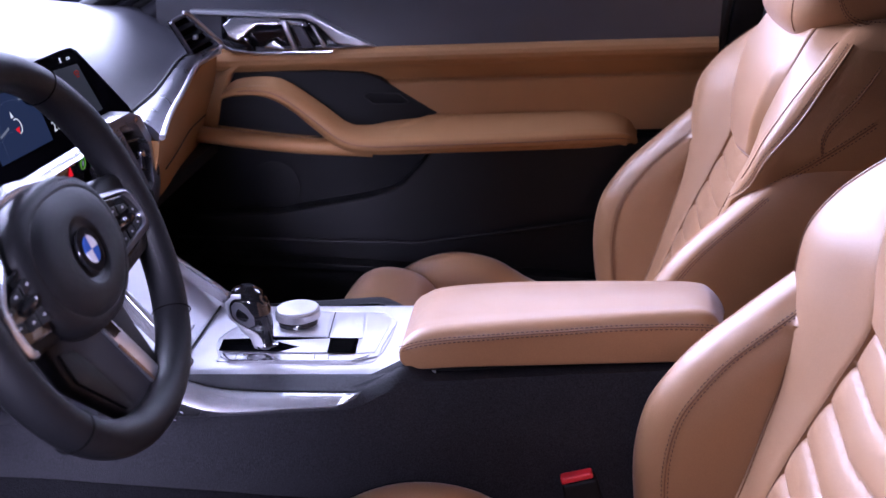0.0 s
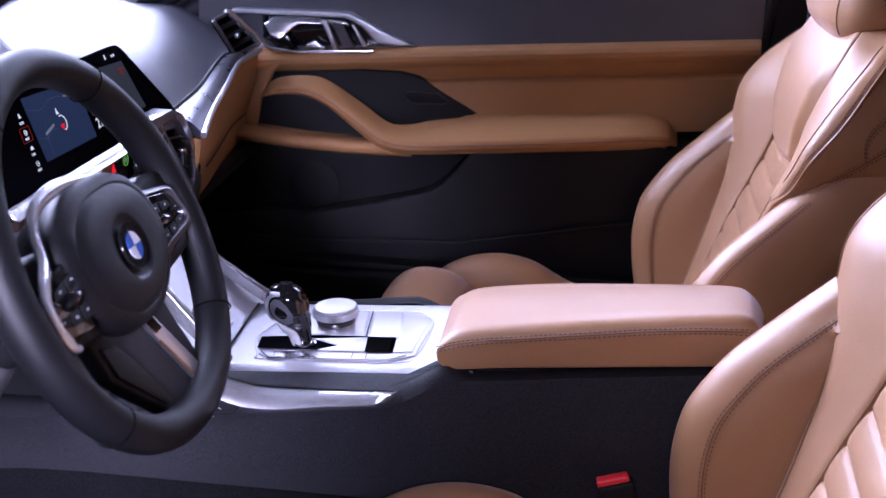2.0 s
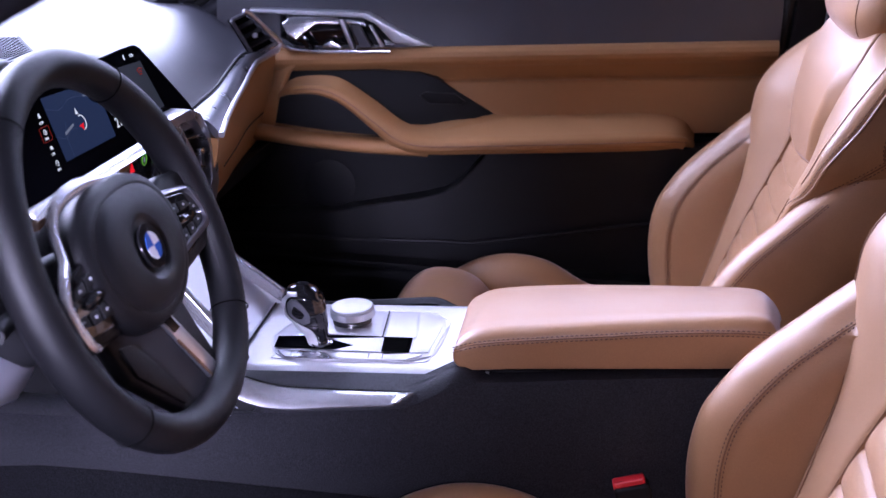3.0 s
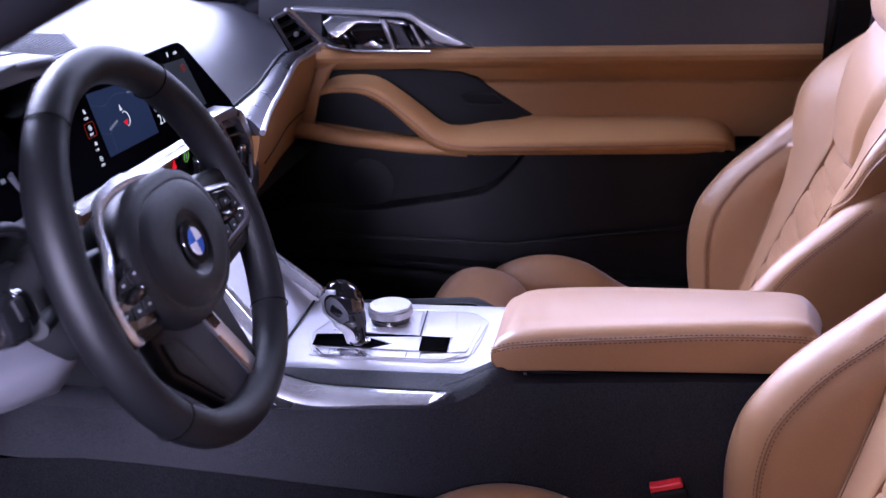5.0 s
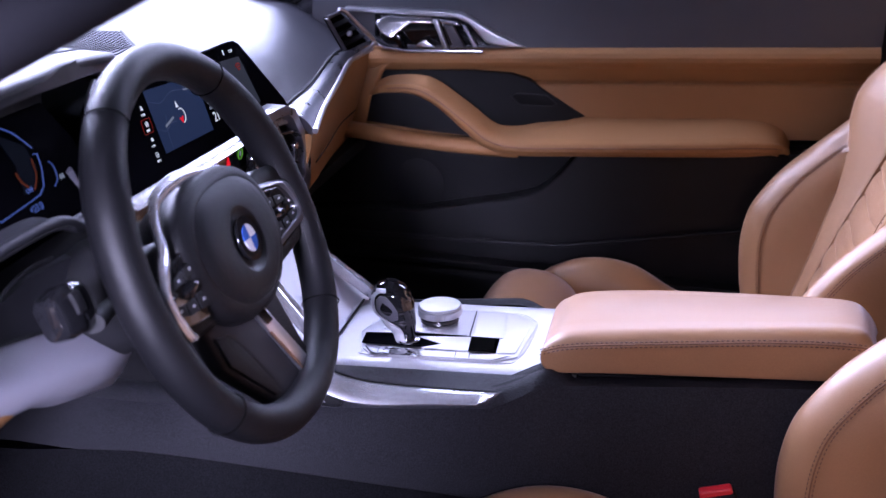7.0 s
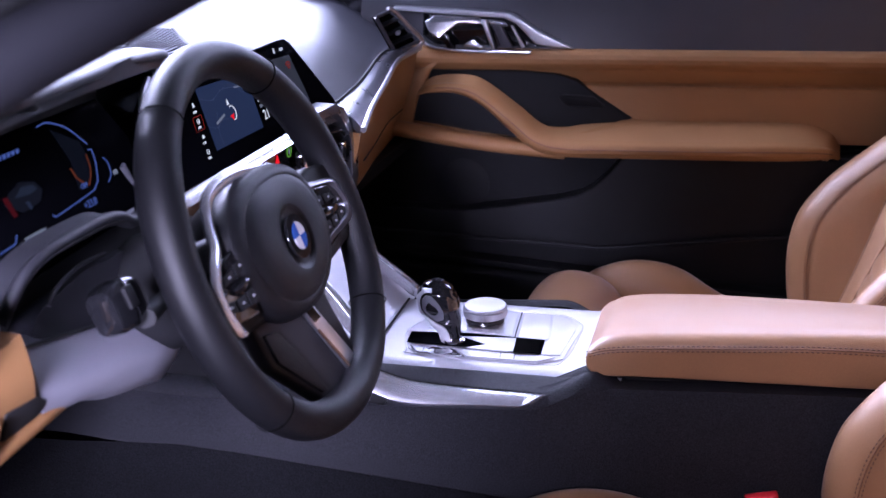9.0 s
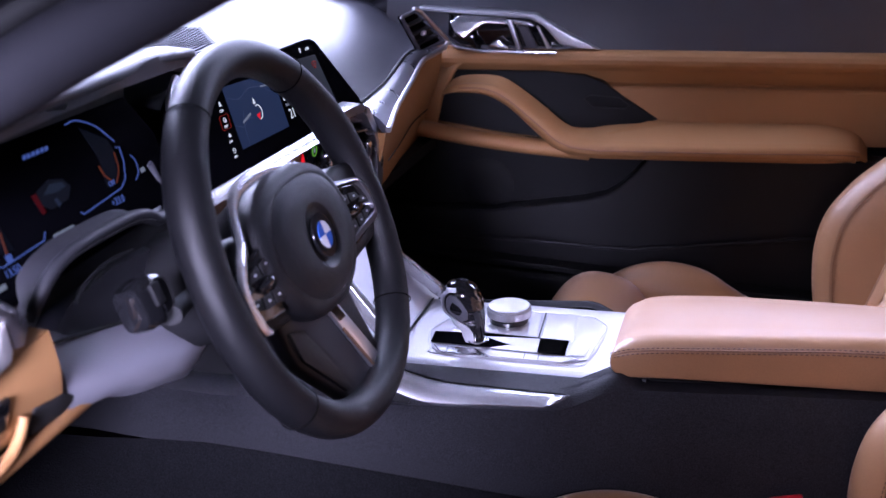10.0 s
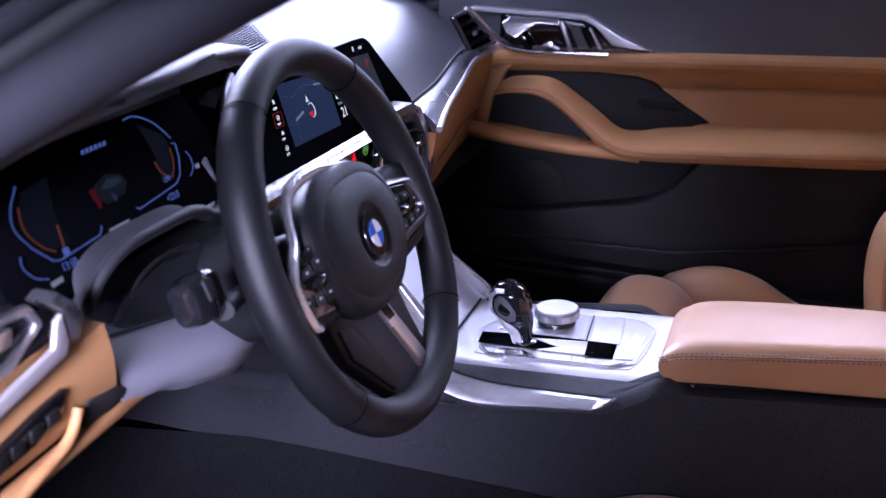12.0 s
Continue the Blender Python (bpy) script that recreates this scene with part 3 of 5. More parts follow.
def deck_fn(u, v):
    x = 0.000 + 0.30 * v
    y = -0.104 + 0.200 * u
    return (x, y, deck(x) - 0.003 * max(0, abs(2 * u - 1) - 0.95) / 0.05)


part("deck", sheet(deck_fn, 24, 12, (0, 0, -0.004)), ALU, console, "silver painted deck round the gear selector")


def flank_fn(u, v):
    x = 0.005 + 0.275 * v
    top = V(x, -0.1045, deck(x) - 0.0025)
    f = ease(x, 0.222, 0.280)
    low = V(x, -0.1400 + 0.034 * f, line_at(x, (0.0, 0.592), (0.035, 0.5750), (0.062, 0.5690), (0.085, 0.5670), (0.15, 0.5695), (0.227, 0.574), (0.28, deck(0.28) - 0.004)))
    return top.lerp(low, u)


part("flank", sheet(flank_fn, 8, 40, (0, 0.012, -0.006)), MESHED, console, "fine patterned aluminium flank")


def trim_at(f):
    """The upper and lower edge of the chrome side strip, from the dashboard end to its tip."""
    x = -0.035 + 0.262 * f
    top = V(x, -0.139, glide_at(x, (-0.035, 0.606), (0.010, 0.584), (0.035, 0.5735), (0.060, 0.5675), (0.085, 0.5655), (0.15, 0.5680), (0.24, 0.5735)))
    xl = x - 0.016 * ease(f, 0.85, 1.0)
    low = V(xl, -0.161, 0.004 * ease(f, 0.94, 1.0) + glide_at(xl, (-0.047, 0.585), (0.010, 0.5655), (0.035, 0.5565), (0.058, 0.5505), (0.080, 0.5495), (0.15, 0.5590), (0.24, 0.5700)))
    return top, low


trim_rings = []
for k in range(71):
    top, low = trim_at(k / 70)
    ridge, step = top.lerp(low, 0.42) + V(0, -0.001, 0.0034), top.lerp(low, 0.78) + V(0, -0.001, 0.0028)
    trim_rings.append([top + V(0, 0.001, -0.001), top, top.lerp(ridge, 0.92), ridge.lerp(step, 0.08), step, step.lerp(low, 0.85), low, low + V(0, 0.004, -0.004)])
part("side_trim", loft(trim_rings), SATIN, console, "satin chrome side strip")
leather = part("stitched_corner", prism([(-0.06, -0.158, 0.586), (-0.012, -0.160, 0.571), (0.020, -0.1605, 0.561), (0.056, -0.161, 0.5475), (0.053, -0.161, 0.5425), (0.0, -0.161, 0.5385), (-0.06, -0.160, 0.533)], (0, 0.012, 0), 0.003), BLACK, console, "black leather corner with pale stitching")
for dx, dz in ((0.0, 0.0), (-0.008, -0.010)):
    part("stitching", stitches([(-0.010 + dx, -0.1625, 0.5645 + dz), (0.016 + dx, -0.1625, 0.555 + dz), (0.040 + dx, -0.1625, 0.5445 + dz)], 0.006, 0.004, 0.0006), PALE_THREAD, leather)

# gear plate with its bezel
pl = [(0.043, 0.010), (0.036, -0.020), (0.050, -0.066), (0.064, -0.080), (0.205, -0.084), (0.232, -0.066), (0.240, 0.020), (0.232, 0.048), (0.200, 0.066), (0.075, 0.066), (0.058, 0.052)]


def on_deck(x, y, h=0.0):
    return V(x, y, deck(x) + h)


def inset(pts, k, c=(0.14, -0.008)):
    return [(c[0] + (x - c[0]) * k, c[1] + (y - c[1]) * k) for x, y in pts]


loop = spline([on_deck(x, y, 0.001) for x, y in pl + pl[:1]], 88)[:-1]
part("plate_bezel", tube(loop, 0.0005, 6, loop=True), ALU, console, "thin raised bezel line")
part("gear_plate", prism([on_deck(x, y, 0.0005) for x, y in inset(pl, 0.985)], (0, 0, 0.0010), 0.0004), ALU, console, "bright silver gear plate")
part("gloss_inlay", prism([on_deck(x, y, 0.0025) for x, y in ((0.043, -0.022), (0.046, -0.052), (0.205, -0.060), (0.203, -0.020), (0.165, -0.018), (0.11, -0.016))], (0, 0, 0.0012), 0.0004), SCREEN, console, "gloss black selector gate")
part("gate_cover", prism([on_deck(x, y, 0.0042) for x, y in ((0.108, -0.030), (0.170, -0.0245), (0.1735, -0.064), (0.118, -0.062), (0.140, -0.048))], (0, 0, 0.0012), 0.0004), ALU, console)
# no recess is cut: a black plate on top carries the slot's shade
part("slot", prism([on_deck(x, y, 0.0056) for x, y in ((0.172, -0.0285), (0.200, -0.0255), (0.2015, -0.0625), (0.175, -0.0655))], (0, 0, 0.0008), 0.0002), VOID, console, "flat black square standing in for the slot's shade")
part("cover_joint", prism([on_deck(x, y, 0.0024) for x, y in ((0.160, 0.062), (0.1615, 0.062), (0.1675, -0.018), (0.166, -0.018))], (0, 0, 0.0006), 0), RUBBER, console)
part("lid_panel", prism([on_deck(x, y, 0.002) for x, y in ((0.165, 0.060), (0.198, 0.060), (0.206, -0.018), (0.172, -0.018))], (0, 0, 0.0009), 0.0003), ALU, console)
part("lid_panel", prism([on_deck(x, y, 0.002) for x, y in ((0.201, 0.060), (0.226, 0.046), (0.233, 0.018), (0.227, -0.058), (0.207, -0.060), (0.209, -0.018))], (0, 0, 0.0009), 0.0003), ALU, console)
part("controller_pad", prism([on_deck(x, y, 0.002) for x, y in ((0.062, 0.050), (0.078, 0.062), (0.156, 0.062), (0.163, -0.014), (0.112, -0.012), (0.060, -0.006))], (0, 0, 0.0009), 0.0003), ALU, console)
part("button_strip", prism([on_deck(x, y, 0.0022) for x, y in ((0.052, -0.060), (0.103, -0.063), (0.122, -0.081), (0.066, -0.0795))], (0, 0, 0.0014), 0.0005), DECOR, console, "dark silver key field")
part("button_strip", prism([on_deck(x, y, 0.0022) for x, y in ((0.105, -0.063), (0.222, -0.066), (0.204, -0.082), (0.124, -0.081))], (0, 0, 0.0014), 0.0005), ALU, console)
for x0, dy in ((0.070, 0.0), (0.084, -0.0003), (0.160, -0.002), (0.176, -0.0025)):
    part("key_joint", prism([on_deck(x, y + dy, 0.0036) for x, y in ((x0, -0.0645), (x0 + 0.0008, -0.0645), (x0 + 0.0020, -0.0775), (x0 + 0.0012, -0.0775))], (0, 0, 0.0004), 0), RUBBER, console)
part("key_symbol", prism([on_deck(x, y, 0.0037) for x, y in ((0.093, -0.068), (0.0975, -0.0695), (0.0975, -0.0715), (0.093, -0.070))], (0, 0, 0.0003), 0), ALU, console)

# gear selector
def sel_ring(z):
    x0 = curve_at(z, (0.566, 0.088), (0.582, 0.082), (0.598, 0.068), (0.613, 0.056), (0.628, 0.0535), (0.640, 0.060), (0.647, 0.071))
    x1 = curve_at(z, (0.566, 0.109), (0.585, 0.107), (0.600, 0.1065), (0.615, 0.105), (0.630, 0.102), (0.640, 0.096), (0.647, 0.085))
    w = curve_at(z, (0.566, 0.009), (0.585, 0.010), (0.600, 0.0145), (0.618, 0.0200), (0.634, 0.0190), (0.642, 0.0145), (0.6475, 0.006))
    out = []
    for j in range(36):
        q = 2 * math.pi * j / 36
        c, s = math.cos(q), math.sin(q)
        out.append(V((x0 + x1) / 2 + (x1 - x0) / 2 * abs(c) ** 0.8 * (1 if c > 0 else -1), -0.040 + w * abs(s) ** 0.8 * (1 if s > 0 else -1), z - 0.10 * ((x0 + x1) / 2 + (x1 - x0) / 2 * c - 0.08) * ease(z, 0.61, 0.64)))
    return out


sel = part("gear_selector", loft([sel_ring(0.566 + 0.0815 * k / 44) for k in range(45)]), GLOSS, console, "gloss black and silver gear selector")


def on_knob(x, z, out=0.0006):
    ring = sel_ring(z)
    x0, x1 = min(p.x for p in ring), max(p.x for p in ring)
    w = max(p.y for p in ring) + 0.040
    f = min(0.97, abs(x - (x0 + x1) / 2) / ((x1 - x0) / 2))
    return V(x, -0.0415 - w * (1 - f ** 2.5) ** 0.4 - out, z)


part("knob_panel", prism([on_knob(x, z) for x, z in ((0.068, 0.634), (0.0635, 0.628), (0.0645, 0.617), (0.071, 0.609), (0.082, 0.602), (0.090, 0.606), (0.090, 0.617), (0.083, 0.627), (0.075, 0.634))], (0, 0.010, 0), 0.001), DASH, sel, "dark grey side button panel")
outer = [on_knob(p.x, p.z, 0.0) for p in spline([(0.074, 0, 0.6420), (0.063, 0, 0.6400), (0.0565, 0, 0.633), (0.0560, 0, 0.622), (0.0590, 0, 0.612), (0.068, 0, 0.601), (0.080, 0, 0.588), (0.0875, 0, 0.572)], 42)]
inner = [on_knob(p.x, p.z, 0.0) for p in spline([(0.075, 0, 0.6380), (0.067, 0, 0.6365), (0.0620, 0, 0.630), (0.0620, 0, 0.619), (0.0665, 0, 0.6105), (0.078, 0, 0.602), (0.092, 0, 0.594), (0.1000, 0, 0.572)], 42)]
part("knob_trim", loft([[a + V(0, -0.0004, 0), a.lerp(b, 0.3) + V(0, -0.0018, 0), a.lerp(b, 0.7) + V(0, -0.0020, 0), b + V(0, -0.0006, 0), b + V(0, 0.005, 0), a + V(0, 0.005, 0)] for a, b in zip(outer, inner)]), SILVER, sel, "satin silver side trim")
part("collar", disc(on_deck(0.100, -0.042, 0.003), (0, 0, 1), [(0.0118, 0), (0.0130, 0.002), (0.0130, 0.0035), (0.0118, 0.0045), (0.010, 0.0046)], 28), BRIGHT, sel, "bright collar ring")

# rotary controller
ctrl = part("rotary_controller", disc(on_deck(0.122, 0.026, 0.003), (-0.07, 0, 1), [(0.020, 0), (0.0235, 0.001), (0.0238, 0.006), (0.022, 0.008)], 48), GLOSS, console, "round silver rotary controller")
ridges = [0.0262 + (0.0005 if k % 2 else 0.0) for k in range(160)]
base_c = on_deck(0.122, 0.026, 0.011)
up = V(-0.07, 0, 1).normalized()
sx = V(1, 0, 0.07).normalized()
sy = up.cross(sx)
part("knurled_ring", loft([[base_c + up * h + (sx * math.cos(2 * math.pi * k / 160) + sy * math.sin(2 * math.pi * k / 160)) * (r if e else r + ridges[k] - 0.0262) for k in range(160)]
                           for r, h, e in ((0.0245, 0.0, 1), (0.0262, 0.001, 0), (0.0262, 0.009, 0), (0.0250, 0.0105, 1))]), CHROME, ctrl, "knurled metal ring")
part("touch_top", disc(base_c + up * 0.0106, up, [(0.0252, 0), (0.0258, 0.0015), (0.0245, 0.0028), (0.018, 0.0034), (0.006, 0.0036)], 48), ALU, ctrl, "pale silver touch surface")

# ramp up to the dashboard with two chrome rails
def ramp_fn(u, v):
    y = -0.096 + 0.203 * u
    x = 0.012 - 0.133 * v
    return (x, y, deck(0.0) - 0.004 + 0.115 * v ** 1.15)


part("ramp_tray", sheet(ramp_fn, 6, 12, (-0.01, 0, -0.015)), ALU, console, "silver storage cover rising to the dashboard")
part("rail", prism([(0.022, 0.103, 0.562), (0.020, 0.103, 0.580), (-0.13, 0.112, 0.675), (-0.13, 0.112, 0.645), (-0.03, 0.105, 0.592)], (0, -0.020, 0.006), 0.004, 3), SATIN, console, "satin chrome rail")
part("rail", prism([(0.020, -0.100, 0.562), (0.030, -0.100, 0.572), (-0.045, -0.098, 0.655), (-0.058, -0.098, 0.640)], (0, 0.010, 0.002), 0.003, 3), SATIN, console, "satin chrome rail")
part("tray_edge", tube([(0.012, -0.085, 0.567), (0.010, 0.085, 0.567)], 0.0016, 6), RUBBER, console)
part("tray_pull", rbox((0.0, -0.03, 0.577), (0.006, 0.06, 0.005), 0.002), CHROME, console)

# ---- armrest ----
arm = thing("armrest", (0.43, -0.015, 0.56), "tan leather centre armrest lid with double stitched seam", "armrest")
ARM_NEAR = [(0.288, 0.5885), (0.272, 0.5885), (0.2620, 0.5955), (0.2605, 0.608), (0.268, 0.621), (0.292, 0.632), (0.36, 0.643), (0.45, 0.6555), (0.53, 0.666), (0.575, 0.670), (0.593, 0.664), (0.600, 0.648), (0.598, 0.628), (0.585, 0.6185), (0.45, 0.605), (0.34, 0.5945)]
ARM_FAR = [(0.292, 0.570), (0.277, 0.568), (0.260, 0.572), (0.255, 0.584), (0.264, 0.600), (0.288, 0.6175), (0.36, 0.629), (0.45, 0.6365), (0.54, 0.6420), (0.590, 0.6435), (0.610, 0.636), (0.626, 0.615), (0.628, 0.59), (0.60, 0.575), (0.45, 0.57), (0.34, 0.57)]
Y0, Y1 = -0.108, 0.078


def arm_outline(f, n=112):
    pts = [(a[0] + (b[0] - a[0]) * f, 0, a[1] + (b[1] - a[1]) * f) for a, b in zip(ARM_NEAR, ARM_FAR)]
    return spline(pts + pts[:1], n)[:-1]


def arm_normals(outline):
    mid = sum(outline, V(0, 0, 0)) / len(outline)
    out = []
    for i in range(len(outline)):
        d = outline[(i + 1) % len(outline)] - outline[i - 1]
        n = V(-d.z, 0, d.x).normalized()
        out.append(n if n.dot(outline[i] - mid) > 0 else -n)
    return out


def stitch_z(x):
    return glide_at(x, (0.255, 0.607), (0.274, 0.6165), (0.293, 0.6215), (0.352, 0.6310), (0.425, 0.6415), (0.492, 0.6510), (0.581, 0.6575), (0.60, 0.6565))


rings = []
for end, y, sgn in ((0.0, Y0, 1), (1.0, Y1, -1)):
    o = arm_outline(end)
    part_rings = []
    for k in range(10):
        q = math.pi / 2 * k / 9
        row = []
        for p, n in zip(o, arm_normals(o)):
            r = 0.003 + 0.013 * ease(p.z - (stitch_z(p.x) if sgn > 0 else 0.60), 0.0, 0.010)
            row.append(p - n * (r * (1 - math.sin(q))) + V(0, y + sgn * r * 1.2 * (1 - math.cos(q)), 0))
        part_rings.append(row)
    if sgn > 0:
        rings += part_rings
        for k in range(1, 12):
            f = k / 12
            lift = 0.005 * math.sin(math.pi * f)
            rings.append([V(p.x, Y0 + 0.020 + (Y1 - Y0 - 0.040) * f, p.z + lift * ease(p.z, 0.60, 0.63)) for p in arm_outline(0.10 + 0.80 * f)])
    else:
        rings += list(reversed(part_rings))
pad = part("pad", loft(rings), TAN, arm, "tan leather pad")
seam_path = [V(x, Y0 - 0.0004 + 0.004 * (1 - ease(x, 0.258, 0.268)), stitch_z(x)) for x in [0.2605 + 0.334 * k / 60 for k in range(61)]]
part("seam", tube(seam_path, 0.0007, 6), SEAM, pad, "dark sewn seam")
for d in (-0.0030, 0.0030):
    part("stitching", stitches([p + V(0, -0.0004, d) for p in seam_path], 0.0052, 0.0034, 0.0008), THREAD, pad, "row of brown stitches")
part("lid_base", prism([(0.284, -0.098, 0.585), (0.59, -0.098, 0.614), (0.59, -0.098, 0.58), (0.284, -0.098, 0.555)], (0, 0.165, 0), 0.003), BLACK, arm, "black lid underside")


# ---- dashboard ----
dash = thing("dashboard", (-0.4, 0, 0.6), "dark leather dashboard with silver trim and tan lower panels", "dashboard")


def lip(y):
    """The rear edge of the upper pad: a hood over the instruments, falling towards the passenger."""
    x = glide_at(y, (-0.76, -0.12), (-0.68, -0.085), (-0.60, -0.080), (-0.50, -0.095), (-0.42, -0.120), (-0.345, -0.150), (-0.21, -0.172), (-0.12, -0.215), (0.0, -0.225), (0.15, -0.190), (0.21, -0.140), (0.62, -0.183), (0.74, -0.20))
    z = glide_at(y, (-0.76, 0.915), (-0.68, 0.950), (-0.60, 0.958), (-0.50, 0.954), (-0.42, 0.945), (-0.345, 0.935), (-0.21, 0.920), (-0.12, 0.897), (0.0, 0.862), (0.15, 0.800), (0.21, 0.776), (0.62, 0.789), (0.74, 0.79))
    return x, z


def pad_fn(u, v):
    y = -0.76 + 1.50 * v
    x0, z0 = lip(y)
    crest = glide_at(y, (-0.76, 0.920), (-0.60, 0.961), (-0.475, 0.956), (-0.345, 0.938), (-0.21, 0.922), (-0.12, 0.900), (0.0, 0.868), (0.15, 0.852), (0.4, 0.846), (0.74, 0.842))
    far = 0.868
    run = 0.62 * u ** 1.5
    x = x0 - run
    rise = ease(run, 0.0, 0.13) ** 0.7
    z = z0 + (crest - z0) * rise + (far - crest) * ease(run, 0.15, 0.62)
    return (x, y, z)


part("upper_pad", sheet(pad_fn, 40, 90, (0.0, 0, -0.018)), DASH, dash, "dark grey leather upper pad")
part("hood_edge", tube([V(lip(-0.74 + 0.72 * k / 60)[0] + 0.001, -0.74 + 0.72 * k / 60, lip(-0.74 + 0.72 * k / 60)[1] - 0.005) for k in range(61)], 0.0052, 12), DASH, dash)


def pad_at(x, y, up=0.0):
    run = max(0.0, min(0.62, lip(y)[0] - x))
    return V(x, y, pad_fn((run / 0.62) ** (1 / 1.5), (y + 0.76) / 1.5)[2] + up)


def grille_at(u, v, up):
    a, b = V(-0.272, 0.085, 0).lerp(V(-0.40, 0.265, 0), u), V(-0.40, 0.045, 0).lerp(V(-0.50, 0.20, 0), u)
    p = a.lerp(b, v)
    return pad_at(p.x, p.y, up)


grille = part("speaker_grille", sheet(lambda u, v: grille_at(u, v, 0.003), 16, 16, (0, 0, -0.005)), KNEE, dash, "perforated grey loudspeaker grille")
# black dots laid on the closed sheet; the holes' shade is in their colour
verts, faces = [], []
for a in range(30):
    for b in range(20):
        c = grille_at((a + 0.5) / 30, (b + 0.25 + 0.5 * (a % 2)) / 20, 0.0034)
        k = len(verts)
        verts += [c + V(0.0029 * math.cos(q), 0.0029 * math.sin(q), h) for h in (-0.001, 0.0) for q in (0, 1.05, 2.09, 3.14, 4.19, 5.24)]
        faces += [tuple(range(k + 6, k + 12))] + [(k + i, k + (i + 1) % 6, k + 6 + (i + 1) % 6, k + 6 + i) for i in range(6)]
me = bpy.data.meshes.new("dots")
me.from_pydata(verts, [], faces)
bm = bmesh.new()
bm.from_mesh(me)
tagged(part("grille_hole", bm, VOID, grille, "flat black dots standing in for the shaded grille holes", False), kind="stuff")
part("grille_gap", tube([grille_at(k / 20, -0.02, 0.003) for k in range(21)], 0.0022, 6), RUBBER, grille)

part("hood_seam", tube([pad_at(lip(y)[0] - 0.026, y, 0.0008) for y in [-0.62 + 0.42 * k / 50 for k in range(51)]], 0.0008, 6), RUBBER, dash)

# the lower body behind everything
part("carrier", prism([(-0.22, -0.70, 0.77), (-0.22, -0.70, 0.62), (-0.34, -0.70, 0.52), (-0.70, -0.70, 0.52), (-0.70, -0.70, 0.82), (-0.30, -0.70, 0.83)], (0, 1.40, 0), 0.01), BLACK, dash)

# decorative strip across the passenger side
dec_top = spline([(-0.140, 0.205, 0.776), (-0.150, 0.354, 0.779), (-0.170, 0.501, 0.785), (-0.177, 0.555, 0.786), (-0.178, 0.585, 0.786), (-0.170, 0.606, 0.783)], 30)
dec_low = spline([(-0.089, 0.188, 0.756), (-0.110, 0.290, 0.763), (-0.131, 0.425, 0.770), (-0.153, 0.560, 0.777), (-0.152, 0.615, 0.779), (-0.144, 0.666, 0.783)], 30)


def between(a, b, bulge, n=8):
    def fn(u, v):
        i = round(v * 30)
        p = a[i].lerp(b[i], u)
        return p + V(0.6, 0, 0.8) * (bulge * math.sin(math.pi * u))
    return fn


part("decor_strip", sheet(between(dec_top, dec_low, 0.006), 8, 30, (-0.004, 0, -0.010)), DECOR, dash, "glossy silver-grey decor strip")
part("decor_edge", tube([p + V(0.001, 0, -0.001) for p in dec_low], 0.0042, 10), CHROME, dash, "bright edge of the decor strip")
part("decor_seam", tube([p + V(0, 0, 0.002) for p in dec_top], 0.0022, 8), RUBBER, dash)
low_edge = spline([(-0.128, 0.20, 0.640), (-0.150, 0.36, 0.625), (-0.178, 0.54, 0.615), (-0.195, 0.70, 0.610)], 30)
tan_top = [p + V(-0.003, 0, -0.006) for p in dec_low]
part("lower_panel", sheet(between(tan_top, low_edge, 0.014), 10, 30, (-0.02, 0, 0)), TAN_DOOR, dash, "tan leather lower dashboard panel")
part("glovebox_shadow_gap", tube([a.lerp(b, 0.62) + V(0.010, 0, 0.004) for a, b in zip(tan_top, low_edge)][6:28], 0.0012, 6), RUBBER, dash)
part("under_panel", sheet(lambda u, v: (-0.16 - 0.35 * u, 0.16 + 0.54 * v, 0.622 - 0.08 * u), 4, 6, (0, 0, -0.02)), BLACK, dash)


def air_vent(name, corners, push, rows, label):
    """An air vent: a chrome rim round a dark throat with slats; corners go round from the upper inner one."""
    c = [Vector(p) for p in corners]
    n = (c[1] - c[0]).cross(c[3] - c[0]).normalized()
    if n.dot(Vector(push)) > 0:
        n = -n
    mid = sum(c, V(0, 0, 0)) / len(c)
    v = part(name, prism([mid + (p - mid) * 0.96 - n * 0.012 for p in c], n * 0.002, 0.0), GLOSS, dash, label)
    ring = []
    for a, b in zip(c, c[1:] + c[:1]):
        ring += [a.lerp(b, k / 6) for k in range(6)]
    part("rim", tube(ring, 0.0042, 8, loop=True, flat=0.8), CHROME, v, "satin chrome rim")
    for k in range(rows):
        f = (k + 0.7) / (rows + 0.4)
        a, b = c[0].lerp(c[3], f), c[1].lerp(c[2], f)
        part("slat", prism([a.lerp(b, 0.06) - n * 0.001, a.lerp(b, 0.94) - n * 0.001, a.lerp(b, 0.94) - n * 0.010 + V(0, 0, 0.004), a.lerp(b, 0.06) - n * 0.010 + V(0, 0, 0.004)], (0, 0, 0.0022), 0.0006), BLACK, v)
    a, b = c[0].lerp(c[3], 0.5), c[1].lerp(c[2], 0.5)
    part("vane_tab", rbox(a.lerp(b, 0.42) + n * 0.001, (0.007, 0.014, 0.012), 0.002), CHROME, v)
    return v


